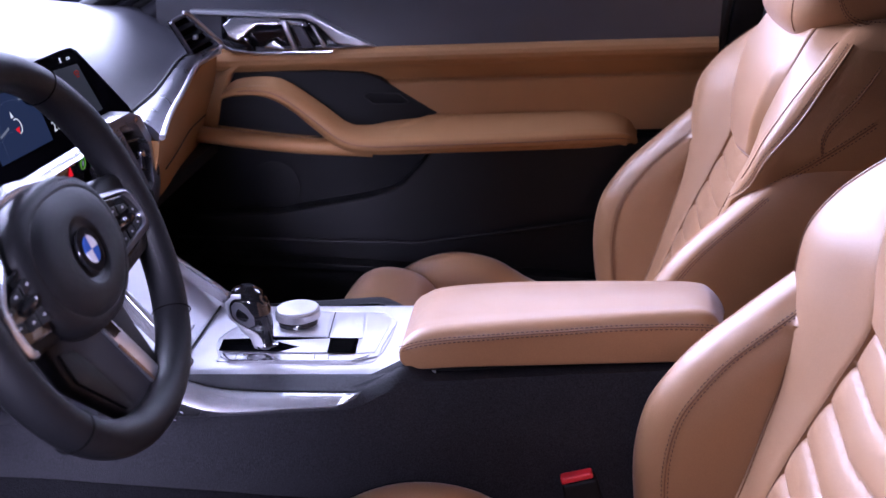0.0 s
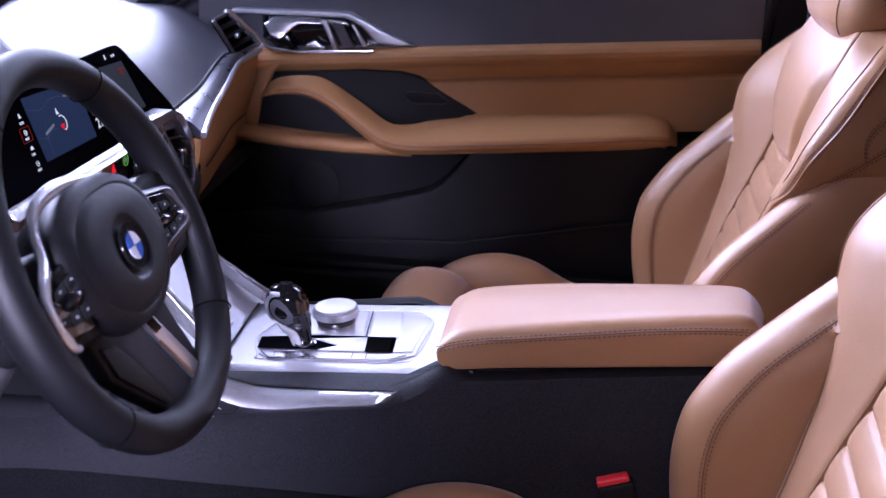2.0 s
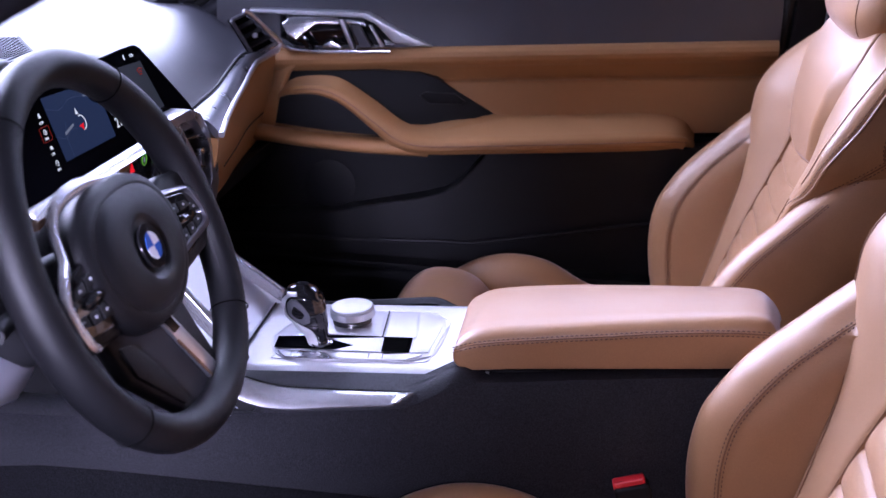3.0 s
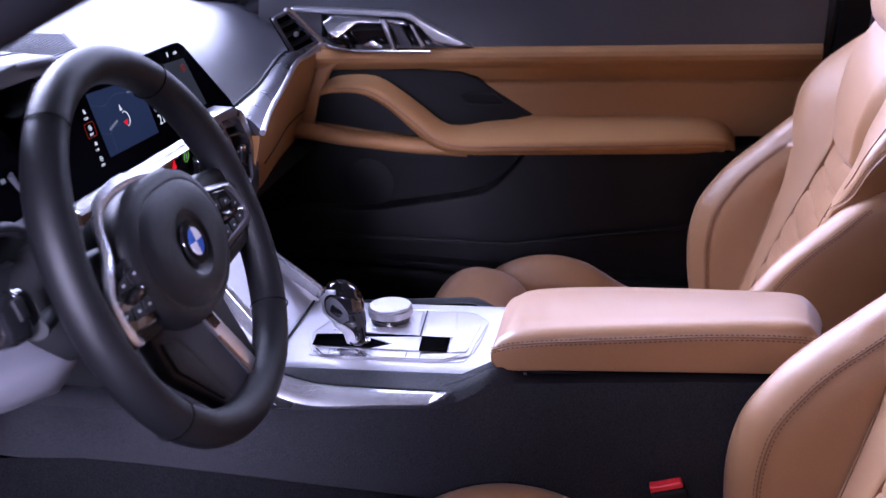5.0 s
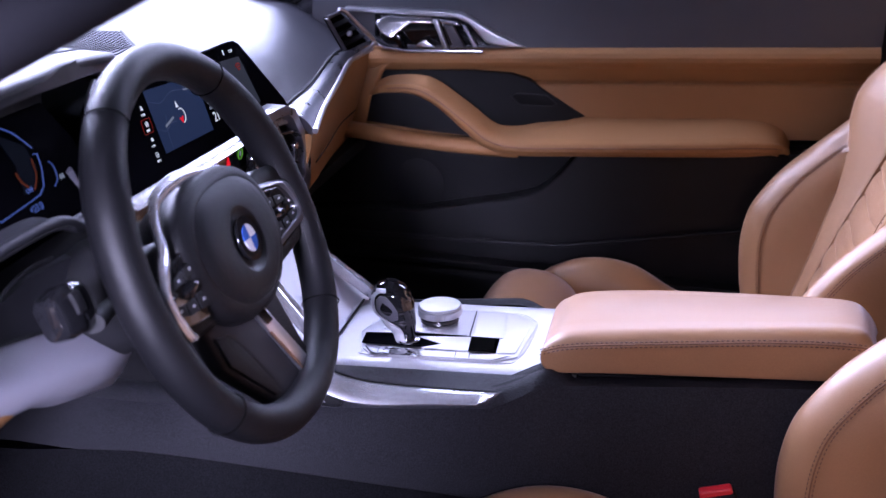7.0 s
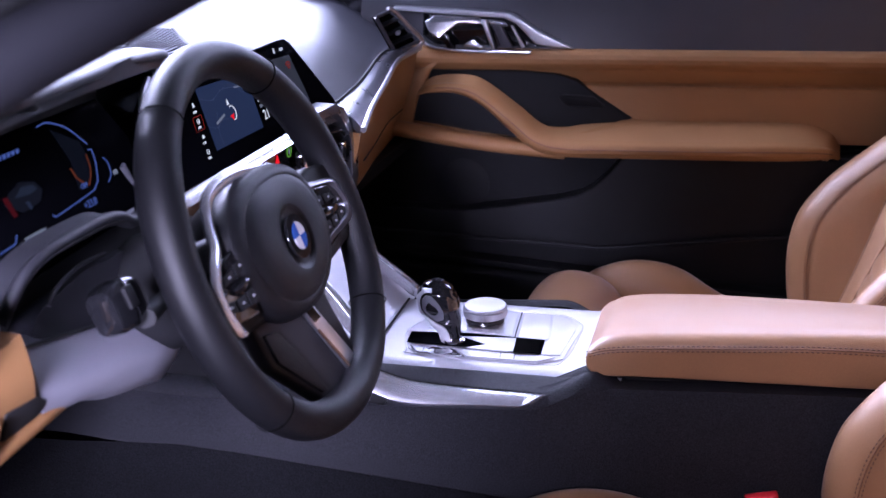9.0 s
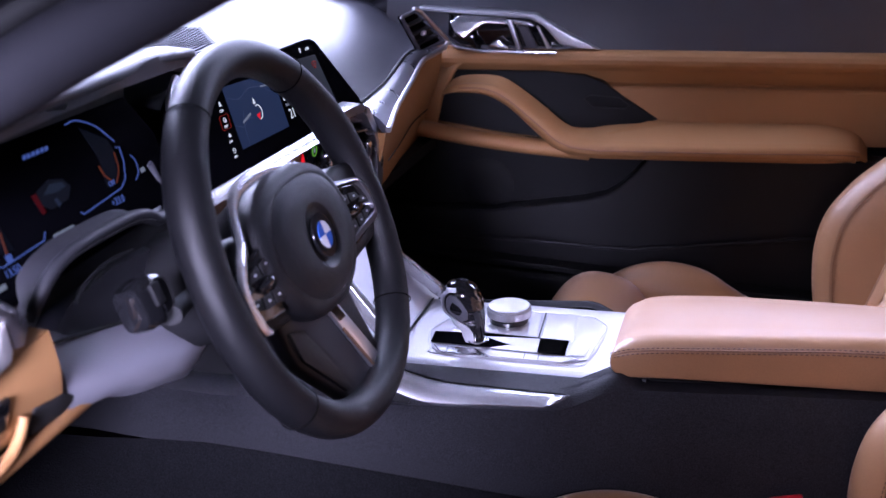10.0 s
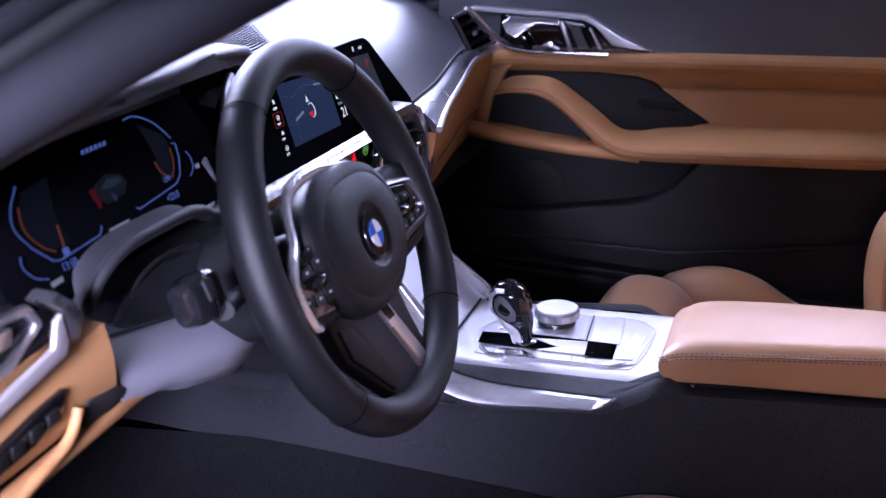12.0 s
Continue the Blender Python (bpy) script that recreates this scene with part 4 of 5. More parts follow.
# passenger's side vent: dark throat between three blades, framed by the end of the decor strip
tl, tr, br, bl = V(-0.191, 0.574, 0.843), V(-0.176, 0.607, 0.851), V(-0.143, 0.663, 0.794), V(-0.167, 0.609, 0.782)
n = (tr - tl).cross(bl - tl).normalized()
n = n if n.x > 0 else -n
vent = part("side_vent", prism([p - n * 0.012 for p in (tl, tr, br, bl)], n * 0.003, 0.0), VOID, dash, "dark passenger side air vent")
for p, q in ((tl, tr), (bl, br), (tl, bl)):
    part("frame_edge", tube([p - n * 0.003, p.lerp(q, 0.5) - n * 0.003, q - n * 0.003], 0.0032, 8), DASH, vent)
for f in (0.30, 0.56, 0.82):
    a, b = tl.lerp(bl, f), tr.lerp(br, f)
    part("slat", prism([a.lerp(b, 0.04) - n * 0.001, a.lerp(b, 0.96) - n * 0.001, a.lerp(b, 0.96) - n * 0.011 + V(0, 0, 0.004), a.lerp(b, 0.04) - n * 0.011 + V(0, 0, 0.004)], (0, 0, 0.0024), 0.0006), WHEEL, vent)
a, b = tl.lerp(bl, 0.56), tr.lerp(br, 0.56)
part("vane_tab", rbox(a.lerp(b, 0.48) + n * 0.001, (0.006, 0.013, 0.007), 0.002), CHROME, vent, "chrome blade tab")
part("chrome_edge", tube(spline([tr + V(-0.006, -0.004, 0.003), tr + V(0.002, 0.006, -0.002), tr.lerp(br, 0.5) + V(0.003, 0.005, 0), br + V(0.002, 0.006, 0.003), br + V(0.002, 0.002, -0.006), V(-0.146, 0.655, 0.784), V(-0.151, 0.62, 0.780), V(-0.153, 0.575, 0.778)], 60), 0.0036, 10), CHROME, vent, "chrome edge running into the decor strip")

# centre vent in its faceted chrome frame
VX = -0.100
frame_out = [(0.049, 0.806), (0.120, 0.803), (0.156, 0.791), (0.199, 0.749), (0.217, 0.732), (0.221, 0.681), (0.205, 0.660), (0.152, 0.684), (0.100, 0.742)]
frame_in = [(0.073, 0.795), (0.122, 0.791), (0.138, 0.782), (0.172, 0.750), (0.181, 0.738), (0.186, 0.695), (0.176, 0.688), (0.160, 0.706), (0.118, 0.750)]
mid_vent = part("centre_vent", prism([(VX - 0.028, y, z) for y, z in frame_out], (-0.01, 0, 0), 0.0), VOID, dash, "dark centre air vent")
part("vent_surround", ring_plate([(VX - 0.004, y, z) for y, z in frame_out], [(VX - 0.001, y, z) for y, z in frame_in], (-0.026, 0, 0), 0.0016), DECOR, mid_vent, "faceted grey metal surround")
for h, y0, y1 in ((0.768, 0.100, 0.168), (0.742, 0.124, 0.176), (0.722, 0.146, 0.176)):
    part("slat", prism([(VX - 0.004, y0, h), (VX - 0.004, y1, h - 0.010), (VX - 0.024, y1, h - 0.006), (VX - 0.024, y0, h + 0.004)], (0, 0, 0.003), 0.0008), GLOSS, mid_vent)
part("vane_tab", rbox((VX - 0.003, 0.146, 0.737), (0.008, 0.014, 0.022), 0.002), BRIGHT, mid_vent, "polished blade tab")

# centre stack: silver bar, black key row, climate panel
part("silver_bar", prism([(-0.116, -0.285, 0.7935), (-0.116, 0.085, 0.7885), (-0.119, 0.150, 0.781), (-0.110, 0.156, 0.772), (-0.109, 0.085, 0.7805), (-0.109, -0.285, 0.7855)], (-0.007, 0, 0.002), 0.002, 3), SATIN, dash, "satin silver bar below the display")
part("bar_shelf", prism([(-0.124, -0.285, 0.780), (-0.124, 0.09, 0.776), (-0.122, 0.09, 0.735), (-0.122, -0.285, 0.735)], (-0.03, 0, 0), 0.002), GLOSS, dash, "gloss black key row")
part("climate_panel", prism([(-0.120, -0.17, 0.738), (-0.120, 0.09, 0.738), (-0.108, 0.10, 0.66), (-0.098, 0.10, 0.63), (-0.098, -0.17, 0.63)], (-0.05, 0, 0), 0.006), BLACK, dash, "black climate control panel")
part("hazard_button", prism([(-0.1235, -0.0335, 0.7612), (-0.1235, -0.0215, 0.7608), (-0.1235, -0.0285, 0.7718)], (0.0012, 0, 0), 0), S_RED, dash, "lit red hazard triangle")
ring = [V(-0.1230, 0.010 + 0.0066 * math.cos(q), 0.7665 + 0.0066 * math.sin(q)) for q in [2 * math.pi * k / 32 for k in range(32)]]
part("start_button", tube(ring, 0.00055, 6, loop=True), S_GREEN, dash, "round button with a lit green ring")
part("button_symbol", rbox((-0.1230, 0.010, 0.7665), (0.001, 0.0016, 0.0055), 0), S_DIM, dash)
vol = part("volume_knob", disc((-0.120, 0.046, 0.752), (1, 0, 0.15), [(0.024, 0), (0.024, 0.008), (0.022, 0.011), (0.008, 0.0115)], 40), GLOSS, dash, "gloss black volume knob with chrome ring")
for a0, a1 in ((152, 200), (204, 256)):
    part("ring_arc", tube([V(-0.108, 0.046 + 0.0245 * math.cos(radians(a0 + (a1 - a0) * k / 16)), 0.752 + 0.0245 * math.sin(radians(a0 + (a1 - a0) * k / 16))) for k in range(17)], 0.003, 8), BRIGHT, vol)

# driver's side: lower knee panel, tan end panel, side vent, light switches
KNEE_TOP = [(-0.100, -0.575, 0.766), (-0.104, -0.520, 0.752), (-0.105, -0.467, 0.739), (-0.105, -0.419, 0.728), (-0.108, -0.360, 0.713), (-0.125, -0.320, 0.704)]
KNEE_MID = [(-0.082, -0.590, 0.745), (-0.079, -0.530, 0.728), (-0.077, -0.470, 0.715), (-0.077, -0.405, 0.700), (-0.086, -0.355, 0.688), (-0.120, -0.315, 0.680)]
KNEE_LOW = [(-0.082, -0.590, 0.718), (-0.080, -0.525, 0.707), (-0.079, -0.468, 0.691), (-0.080, -0.408, 0.676), (-0.092, -0.362, 0.664), (-0.124, -0.320, 0.656)]
KNEE_UNDER = [(-0.100, -0.590, 0.712), (-0.097, -0.530, 0.700), (-0.096, -0.478, 0.679), (-0.098, -0.410, 0.659), (-0.108, -0.355, 0.640), (-0.135, -0.310, 0.630)]
knee_rows = [spline(r, 40) for r in (KNEE_TOP, KNEE_MID, KNEE_LOW, KNEE_UNDER)]
knee_rings = []
for i in range(41):
    across = spline([r[i] for r in knee_rows], 24)
    knee_rings.append(across + [p + V(-0.03, 0.0, 0.004) for p in reversed(across)])
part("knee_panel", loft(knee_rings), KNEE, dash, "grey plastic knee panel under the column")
part("panel_gap", tube([p + V(0.001, 0, 0.0012) for p in knee_rows[0]], 0.0014, 6), RUBBER, dash)


def column_face(u, v):
    y = -0.545 + 0.20 * v
    top = line_at(y, (-0.545, 0.762), (-0.528, 0.776), (-0.465, 0.785), (-0.345, 0.775))
    z0 = line_at(y, (-0.575, 0.767), (-0.467, 0.740), (-0.36, 0.714), (-0.32, 0.705))
    return (-0.106 - 0.010 * u, y, z0 + (max(top, z0 + 0.002) - z0) * u)


part("column_panel", sheet(column_face, 6, 30, (-0.02, 0, 0.0)), BROW, dash, "charcoal panel round the column")
part("inner_edge", tube(spline([(-0.098, -0.545, 0.788), (-0.099, -0.531, 0.797), (-0.100, -0.507, 0.802), (-0.101, -0.483, 0.802), (-0.104, -0.45, 0.797)], 24), 0.0016, 8), BLACK, dash, "thin black edge of the column opening")
part("kick_panel", sheet(lambda u, v: (-0.125, -0.34 + 0.20 * v, 0.70 - 0.055 * u), 6, 6, (-0.04, 0, 0)), BLACK, dash)
part("decor_strip", prism([(-0.078, y, z) for y, z in ((-0.657, 0.821), (-0.651, 0.797), (-0.655, 0.789), (-0.728, 0.776), (-0.80, 0.764), (-0.80, 0.777), (-0.725, 0.7885), (-0.668, 0.800), (-0.664, 0.818))], (-0.005, 0, 0), 0.002, 3), ALU, dash, "satin silver strip under the driver's side vent")
part("decor_corner", prism([(-0.078, -0.672, 0.833), (-0.080, -0.657, 0.836), (-0.088, -0.626, 0.815), (-0.090, -0.615, 0.800), (-0.084, -0.630, 0.790), (-0.078, -0.649, 0.796), (-0.078, -0.655, 0.821)], (-0.02, 0, 0), 0.003), DECOR, dash, "grey metal corner of the strip")
air_vent("side_vent", [(-0.086, -0.760, 0.838), (-0.082, -0.690, 0.836), (-0.082, -0.680, 0.822), (-0.082, -0.71, 0.805), (-0.084, -0.76, 0.797)], (-1, 0, 0), 3, "dark driver's side air vent")


def tan_end(u, v):
    y = -0.600 - 0.20 * v
    top = 0.790 - 0.018 * v
    return (-0.086 - 0.03 * ease(u, 0.7, 1.0) + 0.008 * math.sin(math.pi * u), y, top + (0.712 - top) * u)


part("end_panel", sheet(tan_end, 12, 16, (-0.02, 0, 0)), TAN_DOOR, dash, "tan leather end panel of the dashboard")
part("lower_lip", tube(spline([(-0.090, -0.545, 0.714), (-0.084, -0.600, 0.718), (-0.082, -0.66, 0.718), (-0.082, -0.80, 0.712)], 24), 0.0075, 12), TAN_DOOR, dash, "tan leather lower lip")
switch = part("light_switch_panel", prism([(-0.076, y, z) for y, z in ((-0.660, 0.768), (-0.666, 0.752), (-0.698, 0.742), (-0.732, 0.740), (-0.80, 0.733), (-0.80, 0.750), (-0.73, 0.759), (-0.692, 0.765))], (-0.012, 0, 0), 0.003), GLOSS, dash, "gloss black light switch panel")
for k in range(5):
    part("button", rbox((-0.0755, -0.678 - 0.019 * k, 0.7545 - 0.0022 * k), (0.003, 0.014, 0.010), 0.0015), BLACK, switch)
# solid plate whose black colour carries the shade inside the pocket
part("pocket", prism([(-0.0765, -0.644, 0.728), (-0.0765, -0.637, 0.747), (-0.078, -0.600, 0.742), (-0.080, -0.575, 0.728), (-0.080, -0.60, 0.724)], (-0.02, 0, 0), 0.002), RUBBER, dash, "black plate standing in for the shaded open pocket")
part("grab_lip", tube(spline([(-0.076, -0.651, 0.748), (-0.075, -0.658, 0.737), (-0.075, -0.672, 0.727), (-0.075, -0.694, 0.722), (-0.076, -0.72, 0.715), (-0.078, -0.76, 0.709)], 24), 0.0042, 10), TAN_DOOR, dash)

# ---- central display ----
display = thing("central_display", (-0.13, 0.0, 0.785), "black freestanding central display showing a navigation map", "display")
DT = radians(20)


def dp(y, h, n=0.0):
    return V(-0.130 - math.sin(DT) * h + math.cos(DT) * n, y, 0.785 + math.cos(DT) * h + math.sin(DT) * n)


def dpoly(pts, n, depth=0.0004, bevel=0.0):
    return prism([dp(y, h, n) for y, h in pts], dp(0, 0, depth) - dp(0, 0, 0), bevel)


part("bezel", dpoly([(-0.27, -0.004), (0.205, -0.004), (0.198, 0.010), (0.118, 0.098), (0.106, 0.104), (0.09, 0.105), (-0.245, 0.105), (-0.262, 0.095), (-0.27, 0.08)], -0.014, 0.013, 0.002), SCREEN, display, "black glass panel")
map_part = part("map_area", dpoly([(-0.158, 0.024), (-0.035, 0.021), (-0.034, 0.086), (-0.158, 0.092)], 0.0002), S_NAVY, display, "dark blue navigation map")
part("side_widget", dpoly([(0.030, 0.022), (0.118, 0.022), (0.100, 0.084), (0.030, 0.088)], 0.0002), glow("display_slate_glow", (0.04, 0.045, 0.07), 0.6), display)


def dot_ring(y, h, r, a0, a1, n=0.0008, w=0.0008):
    return tube([dp(y + r * math.cos(radians(a0 + (a1 - a0) * k / 20)), h + r * math.sin(radians(a0 + (a1 - a0) * k / 20)), n) for k in range(21)], w, 5)


part("compass_arc", dot_ring(-0.096, 0.052, 0.0078, -100, 115, 0.0008, 0.0006), S_WHITE, map_part)
part("position_arrow", dpoly([(-0.104, 0.050), (-0.094, 0.051), (-0.098, 0.044)], 0.0008), S_RED, map_part)
part("north_mark", dpoly([(-0.103, 0.062), (-0.097, 0.062), (-0.100, 0.069)], 0.0008), S_WHITE, map_part)
for pts in (((-0.157, 0.05), (-0.14, 0.045), (-0.125, 0.05), (-0.11, 0.049)), ((-0.157, 0.08), (-0.13, 0.074), (-0.10, 0.08), (-0.05, 0.073)), ((-0.14, 0.025), (-0.138, 0.045), (-0.13, 0.06)), ((-0.08, 0.09), (-0.06, 0.07), (-0.036, 0.066))):
    part("map_road", tube(spline([dp(y, h, 0.0007) for y, h in pts], 20), 0.0003, 5), S_FAINT, map_part)
part("map_caption", dpoly([(-0.139, 0.0505), (-0.116, 0.0555), (-0.116, 0.0530), (-0.139, 0.0480)], 0.0008), S_DIM, map_part)
part("map_caption", dpoly([(-0.073, 0.0775), (-0.052, 0.0755), (-0.052, 0.0735), (-0.073, 0.0755)], 0.0008), S_DIM, map_part)
DM = Matrix(((0, -math.sin(DT), math.cos(DT), 0), (1, 0, 0, 0), (0, math.cos(DT), math.sin(DT), 0), (0, 0, 0, 1)))


def dtext(name, text, size, y, h, mat):
    return written(name, text, size, Matrix.Translation(dp(y, h, 0.0008)) @ DM, mat, display)


for k, word in enumerate(("COM", "NAV", "CAR", "APPS")):
    h = 0.072 - 0.0163 * k
    y0 = -0.1745 - 0.001 * k
    if word == "CAR":
        icon = dpoly([(y0 - 0.0024, h + 0.0026), (y0 - 0.0024, h + 0.0042), (y0 - 0.0015, h + 0.0062), (y0 + 0.0015, h + 0.0062), (y0 + 0.0024, h + 0.0042), (y0 + 0.0024, h + 0.0026)], 0.0008)
    elif word == "COM":
        icon = joined(dpoly([(y0 - 0.0026, h + 0.0030), (y0 - 0.0012, h + 0.0052), (y0 + 0.0012, h + 0.0052), (y0 + 0.0026, h + 0.0030)], 0.0008), dot_ring(y0, h + 0.0062, 0.0010, 0, 360, 0.0008, 0.0005))
    else:
        icon = dot_ring(y0, h + 0.0045, 0.0026, 0, 360, 0.0008, 0.00035)
        if word == "NAV":
            icon = joined(icon, dpoly([(y0 - 0.0012, h + 0.0032), (y0, h + 0.0062), (y0 + 0.0012, h + 0.0032), (y0, h + 0.0038)], 0.0008))
        else:
            icon = joined(icon, dpoly([(y0 - 0.0012, h + 0.0049), (y0 + 0.0012, h + 0.0049), (y0 + 0.0012, h + 0.0041), (y0 - 0.0012, h + 0.0041)], 0.0008))
    part("menu_icon", icon, S_WHITE, display)
    dtext("menu_word", word, 0.0036, -0.1795 - 0.001 * k, h - 0.0030, S_WHITE)
marker = [dp(y, h, 0.0006) for y, h in ((-0.1840, 0.0655), (-0.1660, 0.0655), (-0.1652, 0.0640), (-0.1662, 0.0520), (-0.1672, 0.0508), (-0.1848, 0.0508), (-0.1856, 0.0520), (-0.1848, 0.0640))]
part("menu_marker", tube(marker, 0.0003, 5, loop=True), S_MARK, display, "thin red frame round a menu entry")
dtext("temperature_reading", "21", 0.0165, -0.024, 0.0275, S_WHITE)
dtext("degree_mark", "°", 0.010, -0.006, 0.033, S_WHITE)
part("place_caption", dpoly([(-0.027, 0.0545), (0.004, 0.0535), (0.004, 0.0490), (-0.027, 0.0500)], 0.0008), S_WHITE, display)
dtext("now_caption", "Now", 0.006, -0.026, 0.0425, S_DIM)
part("caption_rule", dpoly([(-0.028, 0.0585), (-0.012, 0.0580), (-0.012, 0.0573), (-0.028, 0.0578)], 0.0008), S_WHITE, display)
dtext("clock", "13:50", 0.0048, 0.076, 0.0925, S_WHITE)
for k in range(3):
    part("signal_arc", dot_ring(0.088, 0.066, 0.004 + 0.0035 * k, 50, 130, 0.0008, 0.0008), S_MARK, display)
part("status_icon", dpoly([(0.058, 0.0985), (0.061, 0.0985), (0.061, 0.0925), (0.058, 0.0925)], 0.0008), S_WHITE, display)

# ---- instrument cluster ----
cluster = thing("instrument_cluster", (-0.12, -0.49, 0.80), "dark digital instrument cluster with blue and orange gauge lines", "instrument cluster")
CT = radians(22)


def cp(u, v, n=0.0):
    return V(-0.120 - math.sin(CT) * v + math.cos(CT) * n, -0.49 + u, 0.81 + math.cos(CT) * v + math.sin(CT) * n)


CM = Matrix(((0, -math.sin(CT), math.cos(CT), 0), (1, 0, 0, 0), (0, math.cos(CT), math.sin(CT), 0), (0, 0, 0, 1)))


def cline(pts, w, mat, smooth=True):
    q = [cp(u, v, 0.0008) for u, v in pts]
    part("gauge_line", tube(spline(q, 8 * (len(q) - 1)) if smooth else q, w * 0.7, 5), mat, cluster)


def cpoly(name, pts, mat, n=0.0006):
    return part(name, prism([cp(u, v, n) for u, v in pts], cp(0, 0, 0.0003) - cp(0, 0, 0), 0), mat, cluster)


part("glass", prism([cp(u, v, -0.006) for u, v in ((-0.165, 0.0), (-0.11, -0.010), (0.12, -0.004), (0.150, 0.02), (0.155, 0.06), (0.13, 0.10), (-0.14, 0.10), (-0.165, 0.07))], cp(0, 0, 0.006) - cp(0, 0, 0), 0.001), SCREEN, cluster, "black display glass")
cline([(0.035, 0.096), (0.050, 0.096), (0.072, 0.086), (0.090, 0.068)], 0.0008, S_BLUE)
cline([(0.088, 0.063), (0.0935, 0.062), (0.0915, 0.050), (0.084, 0.036), (0.074, 0.0305), (0.045, 0.028), (0.012, 0.0255), (0.009, 0.028)], 0.0008, S_BLUE, False)
cline([(-0.113, 0.080), (-0.127, 0.066), (-0.131, 0.052), (-0.122, 0.036)], 0.0007, S_BLUE)
cline([(-0.122, 0.036), (-0.106, 0.021), (-0.098, 0.019), (-0.046, 0.022), (-0.041, 0.0275)], 0.0008, S_BLUE, False)
cline([(0.104, 0.052), (0.108, 0.046), (0.106, 0.036), (0.098, 0.031)], 0.0007, S_BLUE)
cline([(-0.136, 0.034), (-0.138, 0.026), (-0.130, 0.016), (-0.118, 0.011)], 0.0008, S_BLUE)
cline([(0.055, 0.055), (0.058, 0.046), (0.064, 0.040)], 0.0011, S_ORANGE)
cline([(0.083, 0.060), (0.080, 0.046), (0.070, 0.036)], 0.0009, S_ORANGE)
cline([(-0.088, 0.043), (-0.089, 0.034), (-0.090, 0.026)], 0.0013, S_ORANGE)
cline([(-0.119, 0.066), (-0.122, 0.050), (-0.112, 0.034), (-0.10, 0.026)], 0.0009, S_ORANGE)
tint = glow("cluster_tint_glow", (0.0016, 0.0025, 0.006), 1.0)
cpoly("gauge_field", ((0.050, 0.090), (0.082, 0.072), (0.086, 0.052), (0.072, 0.036), (0.055, 0.036), (0.060, 0.060)), tint, 0.0002)
cpoly("gauge_field", ((-0.112, 0.074), (-0.122, 0.052), (-0.108, 0.030), (-0.080, 0.026), (-0.085, 0.050), (-0.078, 0.078)), tint, 0.0002)
for k in range(6):
    cpoly("caption_bar", ((-0.030 + 0.0058 * k, 0.0860), (-0.0262 + 0.0058 * k, 0.0861), (-0.0275 + 0.0058 * k, 0.0828), (-0.0313 + 0.0058 * k, 0.0827)), S_BLUE)
car = cpoly("car_picture", ((-0.040, 0.050), (-0.030, 0.058), (-0.012, 0.062), (0.004, 0.058), (0.010, 0.050), (0.002, 0.042), (-0.022, 0.040)), glow("car_picture_glow", (0.0045, 0.0055, 0.011), 1.0))
cpoly("car_window", ((-0.026, 0.0525), (-0.014, 0.0585), (0.000, 0.0565), (0.004, 0.0520), (-0.008, 0.0505)), glow("car_window_glow", (0.012, 0.017, 0.035), 1.0), 0.0010)
cpoly("car_wheel", ((-0.016, 0.0465), (-0.012, 0.0465), (-0.010, 0.0405), (-0.014, 0.0395)), glow("car_wheel_glow", (0.014, 0.020, 0.045), 1.0), 0.0010)
cpoly("tail_light", ((-0.040, 0.056), (-0.034, 0.056), (-0.031, 0.040), (-0.036, 0.040)), glow("tail_light_glow", (0.16, 0.006, 0.012), 0.3), 0.0010)
for text, size, u, v in (("+23.0", 0.0085, 0.052, 0.0195), ("13:50", 0.0085, -0.101, 0.0105), ("OFF", 0.006, 0.058, 0.0355)):
    written("reading", text, size, Matrix.Translation(cp(u, v, 0.0008)) @ CM, S_BLUE, cluster)
for pts in (((-0.034, 0.0225), (-0.006, 0.0225), (-0.006, 0.0180), (-0.034, 0.0180)), ((-0.118, 0.0080), (-0.104, 0.0085), (-0.104, 0.0045), (-0.118, 0.0040)), ((0.018, 0.0185), (0.034, 0.0190), (0.034, 0.0165), (0.018, 0.0160)), ((0.110, 0.038), (0.117, 0.038), (0.117, 0.034), (0.110, 0.034))):
    cpoly("reading_bar", pts, S_DIM)
cpoly("fuel_symbol", ((-0.093, 0.0255), (-0.086, 0.0255), (-0.086, 0.0190), (-0.093, 0.0190)), S_BLUE)
shelf = spline([(-0.112, -0.372, 0.806), (-0.104, -0.405, 0.812), (-0.100, -0.430, 0.823), (-0.098, -0.460, 0.830), (-0.097, -0.515, 0.832), (-0.097, -0.545, 0.831), (-0.098, -0.568, 0.825), (-0.100, -0.584, 0.812), (-0.104, -0.590, 0.796)], 60)
part("lower_brow", tube(shelf, [0.0052] * 61, 12, flat=0.85), BROW, cluster, "dark grey rolled brow below the cluster")
part("brow_ledge", loft([[p + V(0.002, 0, -0.003), p + V(-0.024, 0, 0.001), p + V(-0.024, 0, -0.006), p + V(0, 0, -0.008)] for p in shelf]), BROW, cluster)
part("brow_seam", tube([p + V(0.0035, 0, -0.0042) for p in shelf[12:56]], 0.0007, 6), RUBBER, cluster)
part("side_frame", tube(spline([(-0.118, -0.392, 0.806), (-0.124, -0.368, 0.809), (-0.128, -0.354, 0.817), (-0.131, -0.358, 0.832), (-0.134, -0.364, 0.846)], 30), 0.0040, 8), DASH, cluster)
part("side_trim", tube(spline([(-0.135, -0.318, 0.872), (-0.150, -0.290, 0.888), (-0.165, -0.250, 0.898)], 12), 0.004, 8), CHROME, cluster, "small silver trim beside the cluster")
